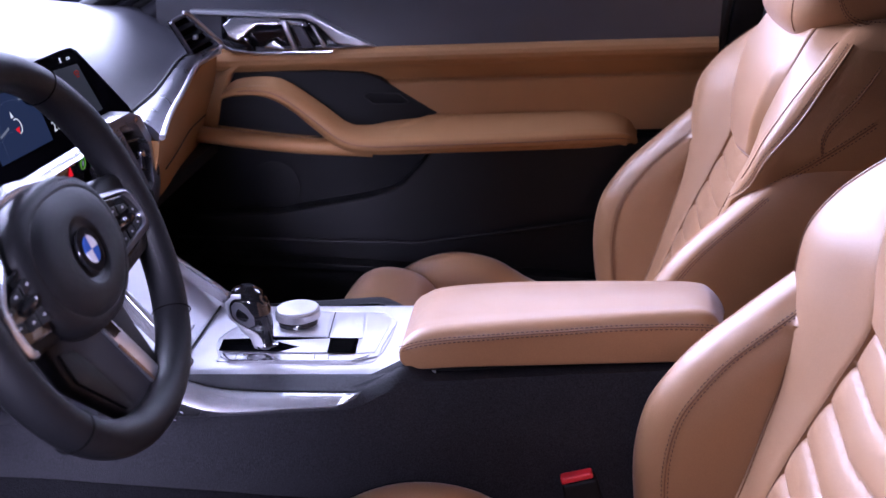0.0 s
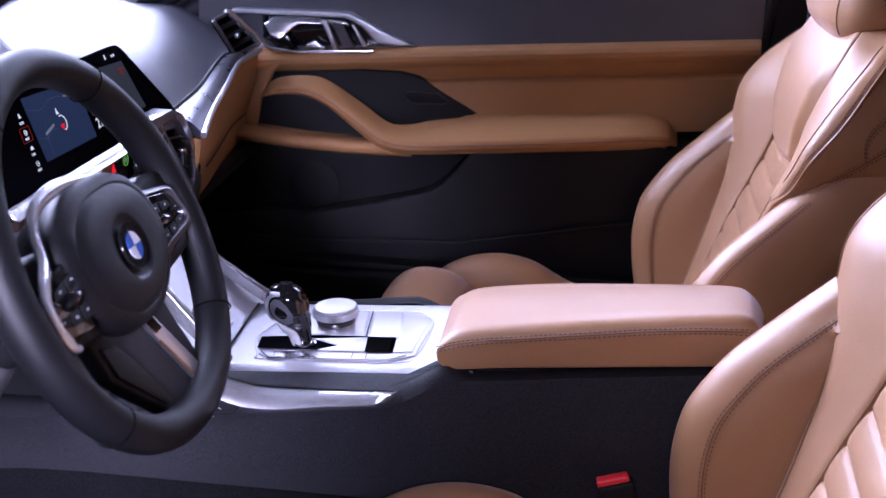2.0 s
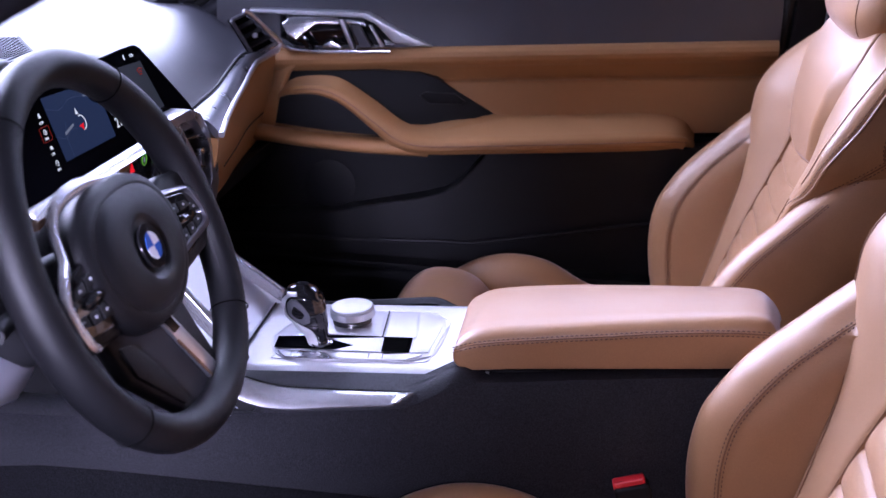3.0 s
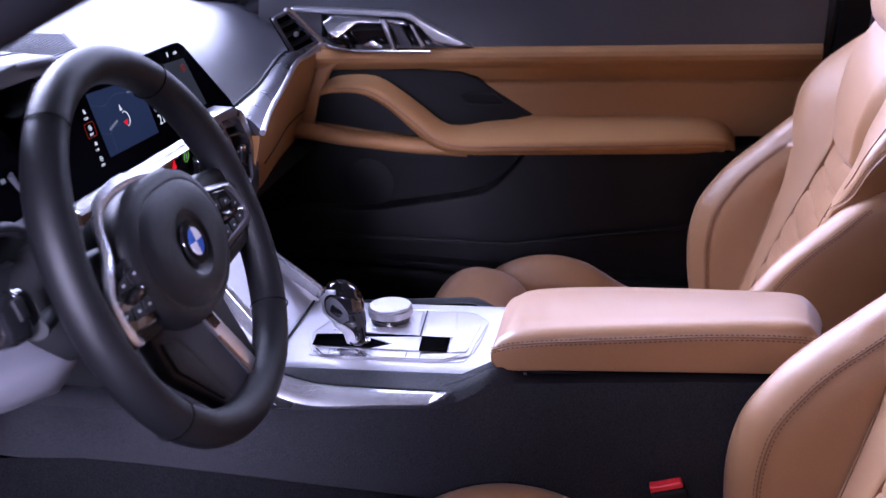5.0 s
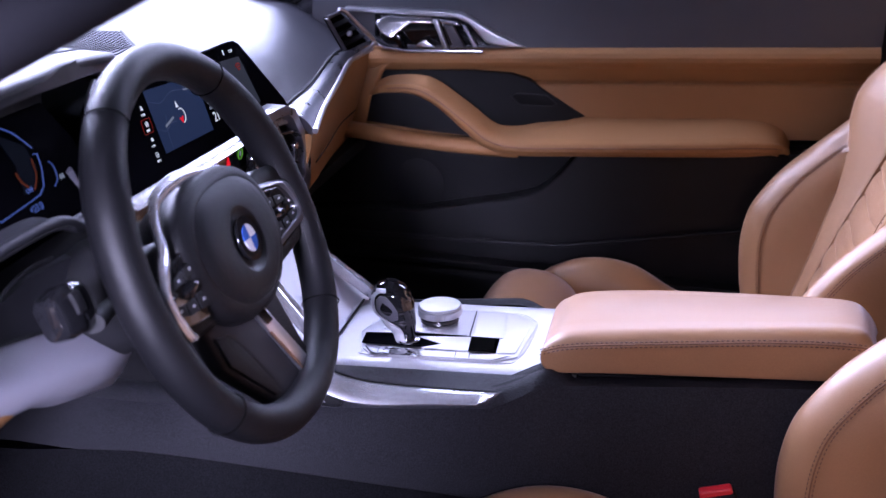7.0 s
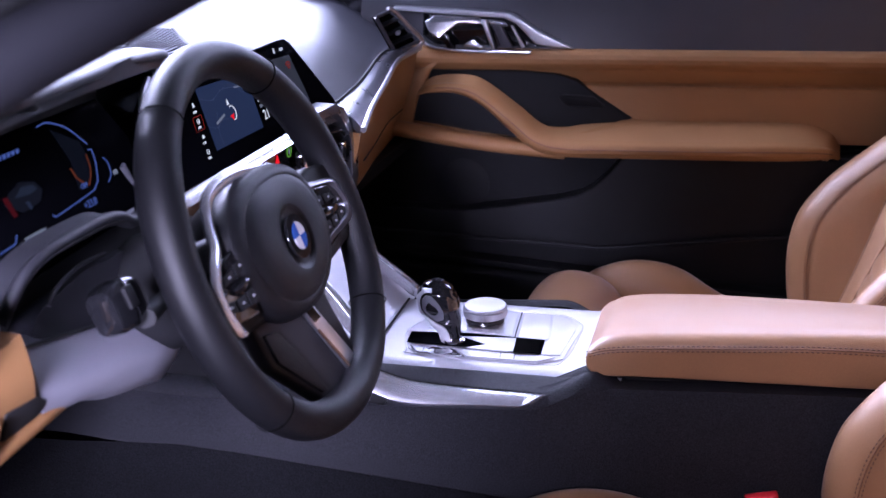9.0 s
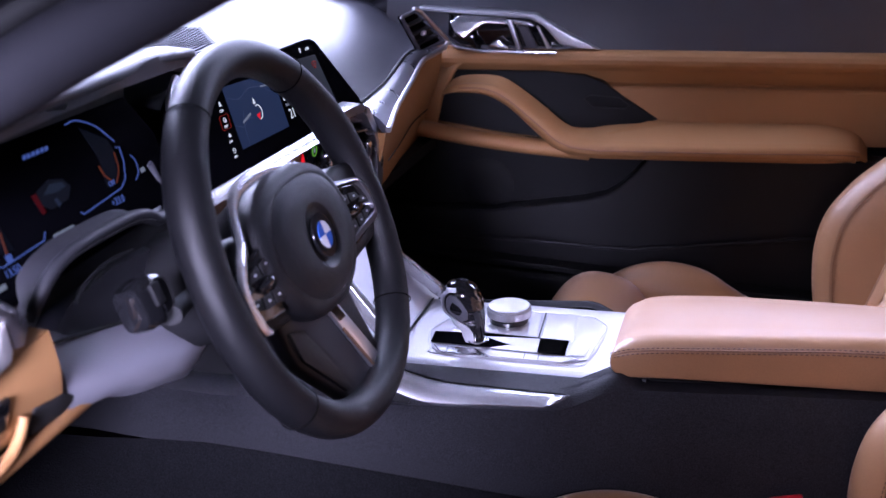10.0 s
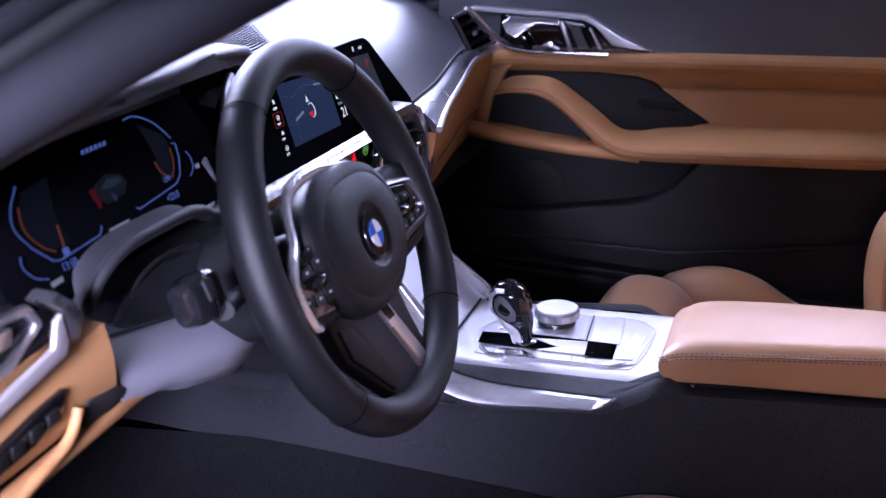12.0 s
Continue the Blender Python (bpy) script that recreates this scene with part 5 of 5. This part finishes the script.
part("housing", prism([(-0.19, -0.70, 0.78), (-0.19, -0.30, 0.78), (-0.22, -0.25, 0.90), (-0.22, -0.70, 0.91)], (-0.04, 0, 0), 0.004), RUBBER, cluster, "black inner housing")
part("tray", sheet(lambda u, v: (-0.125 - 0.065 * u, -0.63 + 0.30 * v, 0.800 - 0.01 * u), 3, 8, (0, 0, -0.02)), BLACK, cluster)


# ---- steering wheel ----
WC = V(0.0134, -0.370, 0.7978)
RAKE = radians(24.8)
wr = V(0, 1, 0)
wn = V(math.cos(RAKE), 0, math.sin(RAKE))
wt = wn.cross(wr)
WM = Matrix((( wr.x, wt.x, wn.x, WC.x), (wr.y, wt.y, wn.y, WC.y), (wr.z, wt.z, wn.z, WC.z), (0, 0, 0, 1)))


def wp(r, t, n=0.0):
    return WM @ V(r, t, n)


wheel = thing("steering_wheel", WC, "black leather steering wheel with silver spoke trim and round emblem", "steering wheel")
rim = []
N = 120
for k in range(N):
    q = 2 * math.pi * k / N
    fat = 0.0162 + 0.0012 * math.exp(-((math.sin(q) - 0.45) / 0.25) ** 2)
    row = []
    for j in range(20):
        s = 2 * math.pi * j / 20
        rr = (0.162 - 0.004 * max(0, -math.sin(q)) ** 6) + fat * math.cos(s)
        row.append(wp(rr * math.cos(q), rr * math.sin(q), fat * 1.06 * math.sin(s)))
    rim.append(row)
rim_part = part("rim", loft(rim, loop=True), WHEEL, wheel, "black leather rim")
for q in (54, 126, 222, 318):
    q = radians(q)
    part("seam", tube([wp((0.162 + 0.0171 * math.cos(s)) * math.cos(q), (0.162 + 0.0171 * math.cos(s)) * math.sin(q), 0.0184 * math.sin(s)) for s in [2 * math.pi * j / 24 for j in range(24)]], 0.0006, 6, loop=True), VOID, rim_part)
for lo, hi in ((-28, 30), (150, 208)):
    row = [wp(0.1465 * math.cos(radians(q)), 0.1465 * math.sin(radians(q)), 0.0055) for q in range(lo, hi)]
    part("stitching", stitches(row, 0.005, 0.004, 0.0008), RUBBER, rim_part)


def hub_outline(scale, n, m=72):
    out = []
    for k in range(m):
        q = 2 * math.pi * k / m
        c, s = math.cos(q), math.sin(q)
        r = 0.095 * abs(c) ** 0.78 * (1 if c > 0 else -1)
        t = 0.066 * abs(s) ** 0.80 * (1 if s > 0 else -1)
        r *= 1.0 - 0.24 * max(0, -t / 0.066) ** 1.6 - 0.05 * max(0, t / 0.066) ** 2
        out.append(wp(r * scale, -0.003 + t * scale, n))
    return out


def hub_disc(radius, n, m=72):
    return [wp(-0.002 + radius * math.cos(2 * math.pi * k / m), -0.0035 + radius * math.sin(2 * math.pi * k / m), n) for k in range(m)]


part("airbag_cover", loft([hub_outline(s, n) for s, n in ((0.80, -0.045), (0.95, -0.022), (1.0, -0.006), (0.99, 0.002), (0.955, 0.008), (0.90, 0.0115), (0.84, 0.0135), (0.815, 0.0137), (0.80, 0.0134), (0.785, 0.0140), (0.74, 0.0168), (0.66, 0.0192), (0.56, 0.0206))]
                      + [hub_disc(r, n) for r, n in ((0.0300, 0.0216), (0.0285, 0.0212), (0.0262, 0.0188), (0.0225, 0.0182), (0.010, 0.0182))]), WHEEL, wheel, "black leather airbag cover")
EH = 0.0182
badge = part("emblem", loft([[wp(-0.002 + r * math.cos(q), -0.0035 + r * math.sin(q), n + EH) for q in [2 * math.pi * k / 48 for k in range(48)]] for r, n in ((0.0192, 0.0), (0.0192, 0.0030), (0.0183, 0.0042), (0.0128, 0.0042), (0.0123, 0.0034))]), GLOSS, wheel, "round emblem in blue, white and black")
for rr in (0.0190, 0.0126):
    part("emblem_ring", tube([wp(-0.002 + rr * math.cos(q), -0.0035 + rr * math.sin(q), EH + 0.0038) for q in [2 * math.pi * k / 48 for k in range(48)]], 0.0008, 6, loop=True), GLOSS, badge)
for k in range(4):
    arc = [wp(-0.002 + 0.0122 * math.cos(radians(90 * k + a)), -0.0035 + 0.0122 * math.sin(radians(90 * k + a)), EH + 0.0036) for a in range(0, 91, 9)]
    part("quadrant", prism([wp(-0.002, -0.0035, EH + 0.0036)] + arc, wn * 0.0014, 0), BLUE if k % 2 else WHITE, badge)


def band(outer, inner, n_out, n_in, thick, crown=0.0016, count=60):
    """A flat curved metal band between two lines in the wheel's plane, softly crowned."""
    a, b = spline([wp(r, t, n_out) for r, t in outer], count), spline([wp(r, t, n_in) for r, t in inner], count)
    crown, back = wn * crown, wn * -thick
    return loft([[p, p.lerp(q, 0.08) + crown * 0.45, p.lerp(q, 0.25) + crown * 0.85, p.lerp(q, 0.5) + crown, p.lerp(q, 0.75) + crown * 0.85, p.lerp(q, 0.92) + crown * 0.45, q, q + back, p + back] for p, q in zip(a, b)])


for s in (-1, 1):
    spoke = part("spoke", prism([wp(s * r, t, -0.022) for r, t in ((0.060, 0.030), (0.110, 0.036), (0.160, 0.030), (0.163, -0.028), (0.135, -0.046), (0.060, -0.052))], wn * (0.026 if s > 0 else 0.020), 0.008, 3), WHEEL, wheel)
    keys = part("button_panel", prism([wp(s * r, t, 0.000) for r, t in ((0.086, 0.020), (0.130, 0.013), (0.150, -0.004), (0.149, -0.022), (0.124, -0.034), (0.086, -0.038))], wn * 0.007, 0.003, 3), GLOSS, spoke, "gloss black key panel")
    if s > 0:
        rim_line = [(0.0695, 0.0279), (0.1019, 0.0225), (0.1304, 0.0170), (0.1440, 0.0112), (0.1555, -0.0030), (0.1620, -0.0157), (0.1595, -0.0255), (0.1500, -0.0293), (0.1292, -0.0310), (0.0952, -0.0330), (0.0754, -0.0350)]
        key_line = [(0.0677, 0.0228), (0.1006, 0.0178), (0.1250, 0.0138), (0.1340, 0.0098), (0.1409, -0.0017), (0.1450, -0.0127), (0.1420, -0.0204), (0.1340, -0.0234), (0.1145, -0.0250), (0.0866, -0.0272), (0.0650, -0.0306)]
        part("bezel", band(rim_line, key_line, 0.008, 0.0105, 0.005, 0.0008), DECOR, spoke, "satin grey metal bezel")
    for pts in (((0.090, 0.016), (0.108, 0.0125), (0.108, 0.001), (0.090, 0.004)), ((0.111, 0.0120), (0.128, 0.0085), (0.134, 0.0000), (0.111, 0.0005)), ((0.136, 0.0030), (0.146, -0.005), (0.146, -0.0105), (0.128, -0.0045)),
                ((0.090, -0.016), (0.106, -0.0165), (0.106, -0.031), (0.090, -0.0335)), ((0.109, -0.017), (0.124, -0.0165), (0.124, -0.029), (0.109, -0.0305)), ((0.127, -0.0155), (0.145, -0.0135), (0.145, -0.0205), (0.127, -0.0275))):
        b = part("button", prism([wp(s * (r - 0.008), t * 0.82 - 0.002, 0.0068) for r, t in pts], wn * 0.002, 0.001), BLACK, keys)
        cr, ct = sum(r for r, t in pts) / 4, sum(t for r, t in pts) / 4
        part("symbol", prism([wp(s * (cr - 0.008 + a), ct * 0.82 - 0.002 + d, 0.0089) for a, d in ((-0.0020, 0.0006), (0.0, 0.0014), (0.0020, 0.0006), (0.0016, -0.0007), (-0.0016, -0.0007))], wn * 0.0003, 0), PALE_THREAD, b)
    part("roller", tube([wp(s * 0.084, -0.0073, 0.0075), wp(s * 0.092, -0.0079, 0.0085), wp(s * 0.104, -0.0087, 0.0090), wp(s * 0.114, -0.0094, 0.0075)], [0.002, 0.0042, 0.0042, 0.002], 14), GLOSS, keys, "gloss black roller")
ribbon = spline([wp(*p) for p in ((0.0441, 0.0562, 0.0), (-0.0083, 0.0658, 0.0), (-0.0432, 0.0676, 0.0), (-0.0712, 0.0642, 0.0), (-0.0857, 0.0565, 0.0), (-0.0957, 0.0457, 0.001), (-0.1030, 0.0321, 0.003),
                                  (-0.1100, 0.0234, 0.005), (-0.1252, 0.0148, 0.008), (-0.1385, 0.0009, 0.0095), (-0.1400, -0.0108, 0.010), (-0.1390, -0.0230, 0.010), (-0.1331, -0.0362, 0.010), (-0.1250, -0.0405, 0.009))], 130)
part("hub_trim", tube(ribbon, [0.0066 - 0.0034 * ease(abs(k / 65 - 1), 0.70, 1.0) for k in range(131)], 12, flat=0.5, up=wn), SATIN, wheel, "satin silver trim sweeping round hub and keys")

low = part("lower_spoke", prism([wp(r, t, -0.022) for r, t in ((-0.090, -0.045), (0.055, -0.050), (0.060, -0.090), (0.074, -0.152), (-0.020, -0.156), (-0.030, -0.140), (-0.083, -0.086))], wn * 0.016, 0.006, 3), BROW, wheel, "broad black lower spoke")
strip = part("spoke_strip", prism([wp(r, t, -0.006) for r, t in ((-0.005, -0.066), (0.016, -0.067), (0.062, -0.150), (0.056, -0.157), (0.040, -0.156))], wn * 0.004, 0.0015), CHROME, low, "satin silver spoke strip")
part("strip_cap", prism([wp(r, t, -0.0018) for r, t in ((-0.002, -0.069), (0.012, -0.069), (0.019, -0.083), (0.006, -0.083))], wn * 0.001, 0.0), GLOSS, strip)
part("strip_groove", prism([wp(r, t, -0.0018) for r, t in ((0.0035, -0.090), (0.0075, -0.090), (0.043, -0.152), (0.0385, -0.152))], wn * 0.0008, 0.0), BRONZE, strip)
for i, m in enumerate((BLUE, NAVY, RED)):
    part("badge_bar", prism([wp(0.040 + 0.0050 * i + a, -0.146 + d, -0.0016) for a, d in ((0.0, 0.006), (0.0038, 0.006), (0.0068, -0.006), (0.003, -0.006))], wn * 0.0012, 0), m, strip)
part("centre_fin", prism([wp(r, t, -0.007) for r, t in ((-0.080, -0.058), (-0.058, -0.064), (-0.042, -0.088), (-0.016, -0.138), (-0.028, -0.136), (-0.076, -0.086))], wn * 0.004, 0.002), WHEEL, low)

column = thing("steering_column", wp(0, 0, -0.15), "black plastic steering column shroud with a control stalk", "steering column")
part("shroud", loft([[wp(w * math.cos(q), h * math.sin(q) - 0.01, n) for q in [2 * math.pi * k / 32 for k in range(32)]] for w, h, n in ((0.045, 0.045, -0.03), (0.055, 0.052, -0.06), (0.060, 0.055, -0.14), (0.06, 0.05, -0.22))]), BLACK, column)
stalk = part("stalk", tube(spline([wp(-0.04, -0.005, -0.085), wp(-0.09, -0.004, -0.075), wp(-0.135, -0.002, -0.062)], 14), [0.007 + 0.003 * k / 14 for k in range(15)], 12, flat=0.8), BLACK, column, "black control stalk")
sc = V(-0.057, -0.519, 0.783)


def block(a, w, h):
    out = []
    for k in range(32):
        c, d = math.cos(2 * math.pi * k / 32), math.sin(2 * math.pi * k / 32)
        out.append(sc + wr * a + wt * (h * abs(d) ** 0.5 * (1 if d > 0 else -1)) + wn * (w * abs(c) ** 0.5 * (1 if c > 0 else -1)))
    return out


knob = part("stalk_knob", loft([block(a, w, h) for a, w, h in ((0.030, 0.009, 0.010), (0.022, 0.013, 0.016), (0.012, 0.0145, 0.0195), (0.004, 0.0150, 0.0205), (0.003, 0.0135, 0.0190), (0.001, 0.0135, 0.0190), (0.0, 0.0150, 0.0205), (-0.012, 0.0140, 0.0195), (-0.018, 0.0115, 0.0165), (-0.020, 0.006, 0.010))]), GLOSS, stalk, "gloss black stalk end")
part("stalk_switch", rbox(sc + wn * 0.015 + wt * 0.004, (0.005, 0.012, 0.018), 0.002, 2, Euler((0, -RAKE, 0)).to_matrix()), BLACK, knob)


# ---- passenger door ----
door = thing("door_1", (0.2, 0.70, 0.40), "closed passenger door with tan leather panel, curved pull and chrome handle", "car door", "", "structure")


def belt(x):
    return 0.788 + 0.0715 * x


def upper_fn(u, v):
    x = -0.26 + 0.94 * v
    z = belt(x) + 0.165 * u
    return (x, 0.696 + 0.020 * u + 0.03 * ease(u, 0.82, 1.0), z - 0.006 * ease(u, 0.85, 1.0))


part("upper_crease", tube(spline([(-0.10, 0.713, 0.866), (0.147, 0.7145, 0.880), (0.411, 0.7145, 0.894), (0.66, 0.713, 0.909)], 20), 0.0011, 6), RUBBER, door)
part("upper_panel", sheet(upper_fn, 14, 30, (0, 0.03, -0.01)), DASH, door, "dark grey upper door panel")


def mid_fn(u, v):
    x = -0.20 + 0.878 * v
    prof = ((0.0, 0.698, 0.001), (0.03, 0.686, -0.002), (0.07, 0.680, -0.007), (0.12, 0.677, -0.014), (0.17, 0.678, -0.022), (0.21, 0.683, -0.028), (0.25, 0.691, -0.034), (0.37, 0.706, -0.056), (0.39, 0.703, -0.0585), (0.41, 0.695, -0.0600), (0.44, 0.6925, -0.064), (0.60, 0.692, -0.085), (1.0, 0.690, -0.150))
    for (a, ya, za), (b, yb, zb) in zip(prof, prof[1:]):
        if u <= b:
            f = (u - a) / (b - a)
            return (x, ya + (yb - ya) * f, belt(x) + za + (zb - za) * f)
    return (x, 0.690, belt(x) - 0.150)


part("middle_panel", sheet(mid_fn, 100, 30, (0, 0.04, 0)), TAN_DOOR, door, "tan leather middle door panel")
part("dark_insert", prism([(-0.14, 0.690, 0.742), (-0.05, 0.684, 0.749), (0.03, 0.683, 0.755), (0.095, 0.684, 0.754), (0.125, 0.685, 0.746), (0.165, 0.686, 0.722), (0.224, 0.688, 0.690), (0.19, 0.684, 0.676), (0.15, 0.68, 0.668), (0.0, 0.68, 0.66), (-0.14, 0.69, 0.66)], (0, 0.02, 0), 0.003), BLACK, door, "black plastic insert behind the pull")
sw = part("switch_panel", prism([(0.098, 0.680, 0.716), (0.108, 0.680, 0.722), (0.158, 0.681, 0.722), (0.175, 0.682, 0.709), (0.168, 0.682, 0.705), (0.115, 0.681, 0.703)], (0, 0.006, 0), 0.002), BLACK, door, "small black switch panel")
part("switch_edge", tube([(0.098, 0.679, 0.716), (0.108, 0.679, 0.7225), (0.158, 0.680, 0.7225), (0.176, 0.681, 0.709), (0.168, 0.681, 0.7045), (0.115, 0.680, 0.7025)], 0.0011, 6, loop=True), RUBBER, sw)

# curved pull that runs on as the arm pad
pull_top = spline([(-0.135, 0.655, 0.718), (-0.105, 0.632, 0.734), (-0.055, 0.622, 0.741), (-0.020, 0.620, 0.733), (0.035, 0.620, 0.699), (0.078, 0.620, 0.670), (0.120, 0.620, 0.661), (0.20, 0.620, 0.666), (0.36, 0.622, 0.679), (0.48, 0.627, 0.690), (0.535, 0.640, 0.686), (0.558, 0.664, 0.668)], 80)
pull_low = spline([(-0.142, 0.655, 0.703), (-0.110, 0.630, 0.715), (-0.062, 0.618, 0.719), (-0.020, 0.616, 0.703), (0.030, 0.616, 0.665), (0.070, 0.616, 0.637), (0.120, 0.616, 0.631), (0.20, 0.616, 0.637), (0.36, 0.618, 0.650), (0.48, 0.625, 0.659), (0.535, 0.638, 0.664), (0.560, 0.664, 0.662)], 80)
rings = []
for k, (a, b) in enumerate(zip(pull_top, pull_low)):
    shut = 1 - 0.5 * ease(k, 76, 80)
    c = (a + b) / 2
    a, b = c + (a - c) * shut, c + (b - c) * shut
    deep = (0.030 + 0.040 * ease(k, 36, 50)) * (1 - 0.4 * ease(k, 72, 80))
    back = V(0, deep, 0.006 + 0.012 * ease(k, 40, 52))
    m = (a + b) / 2 + V(0, -0.007, 0)
    n = (a - b).normalized()
    rings.append(spline([b + back * 0.9, b + V(0, 0.010, 0) - n * 0.001, b + V(0, 0.001, 0) + n * 0.003, m - n * 0.006, m + n * 0.006, a + V(0, 0.001, 0) - n * 0.003, a + V(0, 0.012, 0) + n * 0.001, a + back], 28))
pull = part("door_pull", loft(rings), TAN_DOOR, door, "curved tan leather pull and arm pad")
part("seam", tube([a.lerp(b, 0.50) + V(0, -0.0078, 0) for a, b in zip(pull_top, pull_low)][8:76], 0.0011, 6), SEAM, pull)
part("front_leather", prism([(-0.30, 0.700, 0.60), (-0.155, 0.690, 0.62), (-0.150, 0.676, 0.66), (-0.142, 0.672, 0.70), (-0.125, 0.676, 0.745), (-0.10, 0.68, 0.765), (-0.10, 0.69, 0.785), (-0.30, 0.70, 0.775)], (0, 0.02, 0), 0.006, 3), TAN_DOOR, door)
part("pull_pocket", prism([(-0.162, 0.674, 0.655), (-0.145, 0.672, 0.70), (-0.115, 0.676, 0.725), (-0.05, 0.68, 0.73), (0.06, 0.68, 0.66), (0.08, 0.68, 0.64), (-0.05, 0.676, 0.645)], (0, 0.006, 0), 0.002), BLACK, door, "dark hollow behind the pull")
part("lower_lip", tube(spline([(-0.21, 0.672, 0.640), (-0.15, 0.648, 0.642), (-0.08, 0.636, 0.640), (0.0, 0.634, 0.637), (0.06, 0.636, 0.636), (0.12, 0.645, 0.634)], 30), [0.0185] * 31, 16, flat=0.75), TAN_DOOR, door, "tan leather lip below the pull")


def shelf_fn(u, v):
    x = 0.115 + 0.105 * u + (0.425 - 0.105 * u) * v
    z0 = line_at(x, (0.10, 0.661), (0.20, 0.664), (0.36, 0.677), (0.50, 0.690), (0.56, 0.690))
    end = ease(v, 0.72, 1.0)
    return (x, 0.632 + 0.062 * u, z0 + (0.694 + 0.006 * (x - 0.2) - z0) * u - 0.004 - (0.010 + 0.024 * u) * end)


part("pad_shelf", sheet(shelf_fn, 10, 24, (0, 0, -0.012)), TAN_DOOR, door, "tan leather top of the arm pad")


# lower door: dark panel with raised rear field and pocket
part("recess", prism([(-0.36, 0.695, 0.64), (0.68, 0.695, 0.675), (0.68, 0.705, 0.40), (-0.36, 0.705, 0.40)], (0, 0.03, 0), 0.0), BLACK, door, "black storage recess")
part("lower_panel", prism([(0.222, 0.652, 0.640), (0.196, 0.652, 0.604), (0.170, 0.652, 0.574), (0.148, 0.652, 0.558), (0.110, 0.652, 0.545), (-0.05, 0.655, 0.508), (-0.36, 0.66, 0.480), (-0.36, 0.668, 0.40), (0.682, 0.668, 0.40), (0.682, 0.650, 0.672)], (0, 0.045, 0), 0.007, 3), DOOR_LOW, door, "black lower door panel with raised rear field")
part("panel_crease", tube([(-0.30, 0.652, 0.452), (0.20, 0.648, 0.470), (0.66, 0.646, 0.56)], 0.004, 8), DOOR_LOW, door)
part("loudspeaker", disc((-0.06, 0.692, 0.545), (0, -1, 0), [(0.045, 0), (0.045, 0.001), (0.038, 0.003), (0.01, 0.0035)], 40), BLACK, door, "round dark loudspeaker cover")

# chrome handle group
frame_top = [(-0.198, 0.685, 0.846), (-0.10, 0.683, 0.849), (-0.03, 0.682, 0.8505), (0.006, 0.682, 0.850), (0.060, 0.684, 0.822), (0.118, 0.690, 0.797), (0.085, 0.688, 0.797), (0.050, 0.684, 0.8015), (0.020, 0.681, 0.832), (-0.003, 0.680, 0.8405), (-0.06, 0.681, 0.8400), (-0.195, 0.684, 0.8395)]
handle = part("handle_surround", prism(frame_top, (0, 0.02, 0), 0.003, 3), CHROME, door, "satin chrome handle surround")
part("handle_recess", prism([(-0.145, 0.690, 0.838), (0.0, 0.688, 0.840), (0.022, 0.688, 0.830), (0.055, 0.69, 0.797), (-0.12, 0.69, 0.786), (-0.145, 0.69, 0.80)], (0, 0.01, 0), 0.002), GLOSS, handle, "gloss black recess")
part("lower_bar", prism([(-0.150, 0.676, 0.790), (-0.125, 0.676, 0.780), (-0.08, 0.676, 0.777), (0.047, 0.677, 0.7845), (0.047, 0.677, 0.7905), (-0.08, 0.676, 0.7835), (-0.120, 0.676, 0.786), (-0.146, 0.676, 0.796)], (0, 0.015, 0), 0.002), LEVER, handle, "chrome lower bar")
lever = part("lever", prism([(x, 0.664 + 0.30 * (z - 0.80) + 0.12 * (x + 0.09), z) for x, z in ((-0.137, 0.826), (-0.122, 0.838), (-0.043, 0.8385), (-0.037, 0.829), (-0.080, 0.828), (-0.100, 0.812), (-0.110, 0.802), (-0.126, 0.811))], (0, 0.014, 0), 0.003, 3), LEVER, handle, "polished chrome opening lever")
part("lever_stem", prism([(-0.112, 0.671, 0.806), (-0.104, 0.671, 0.812), (-0.082, 0.673, 0.786), (-0.094, 0.673, 0.782)], (0, 0.012, 0), 0.002), GLOSS, lever, "gloss black lever stem")
part("lever_rib", prism([(-0.040, 0.670, 0.837), (-0.032, 0.670, 0.837), (-0.012, 0.673, 0.788), (-0.020, 0.673, 0.788)], (0, 0.014, 0), 0.002), CHROME, handle)
part("lock_button", prism([(-0.030, 0.672, 0.8375), (0.000, 0.673, 0.8355), (0.006, 0.673, 0.829), (-0.026, 0.672, 0.831)], (0, 0.012, 0), 0.002), LEVER, handle, "chrome lock button top")
part("lock_panel", prism([(-0.022, 0.675, 0.829), (-0.006, 0.675, 0.829), (0.016, 0.677, 0.792), (-0.004, 0.677, 0.792)], (0, 0.010, 0), 0.002), DASH, handle, "dark lock panel")
part("lock_rib", prism([(0.010, 0.674, 0.831), (0.014, 0.674, 0.829), (0.036, 0.677, 0.796), (0.030, 0.677, 0.794)], (0, 0.010, 0), 0.0015), CHROME, handle)
part("lever_base", prism([(-0.070, 0.671, 0.790), (-0.064, 0.671, 0.796), (-0.052, 0.671, 0.803), (-0.046, 0.672, 0.797), (-0.034, 0.673, 0.792), (-0.036, 0.673, 0.7865)], (0, 0.010, 0), 0.003), LEVER, handle, "polished lever base")

side_glass = solid("window_2", sheet(lambda u, v: (-0.25 + 1.0 * v - 0.25 * u * (1 - v) + 0.4 * u * (1 - v), 0.735 - 0.10 * u, 0.905 + 0.05 * v + 0.36 * u), 6, 10, (0, 0.004, 0)), windscreen_glass, "clear passenger door window", "window", "structure")
side_glass.visible_shadow = False
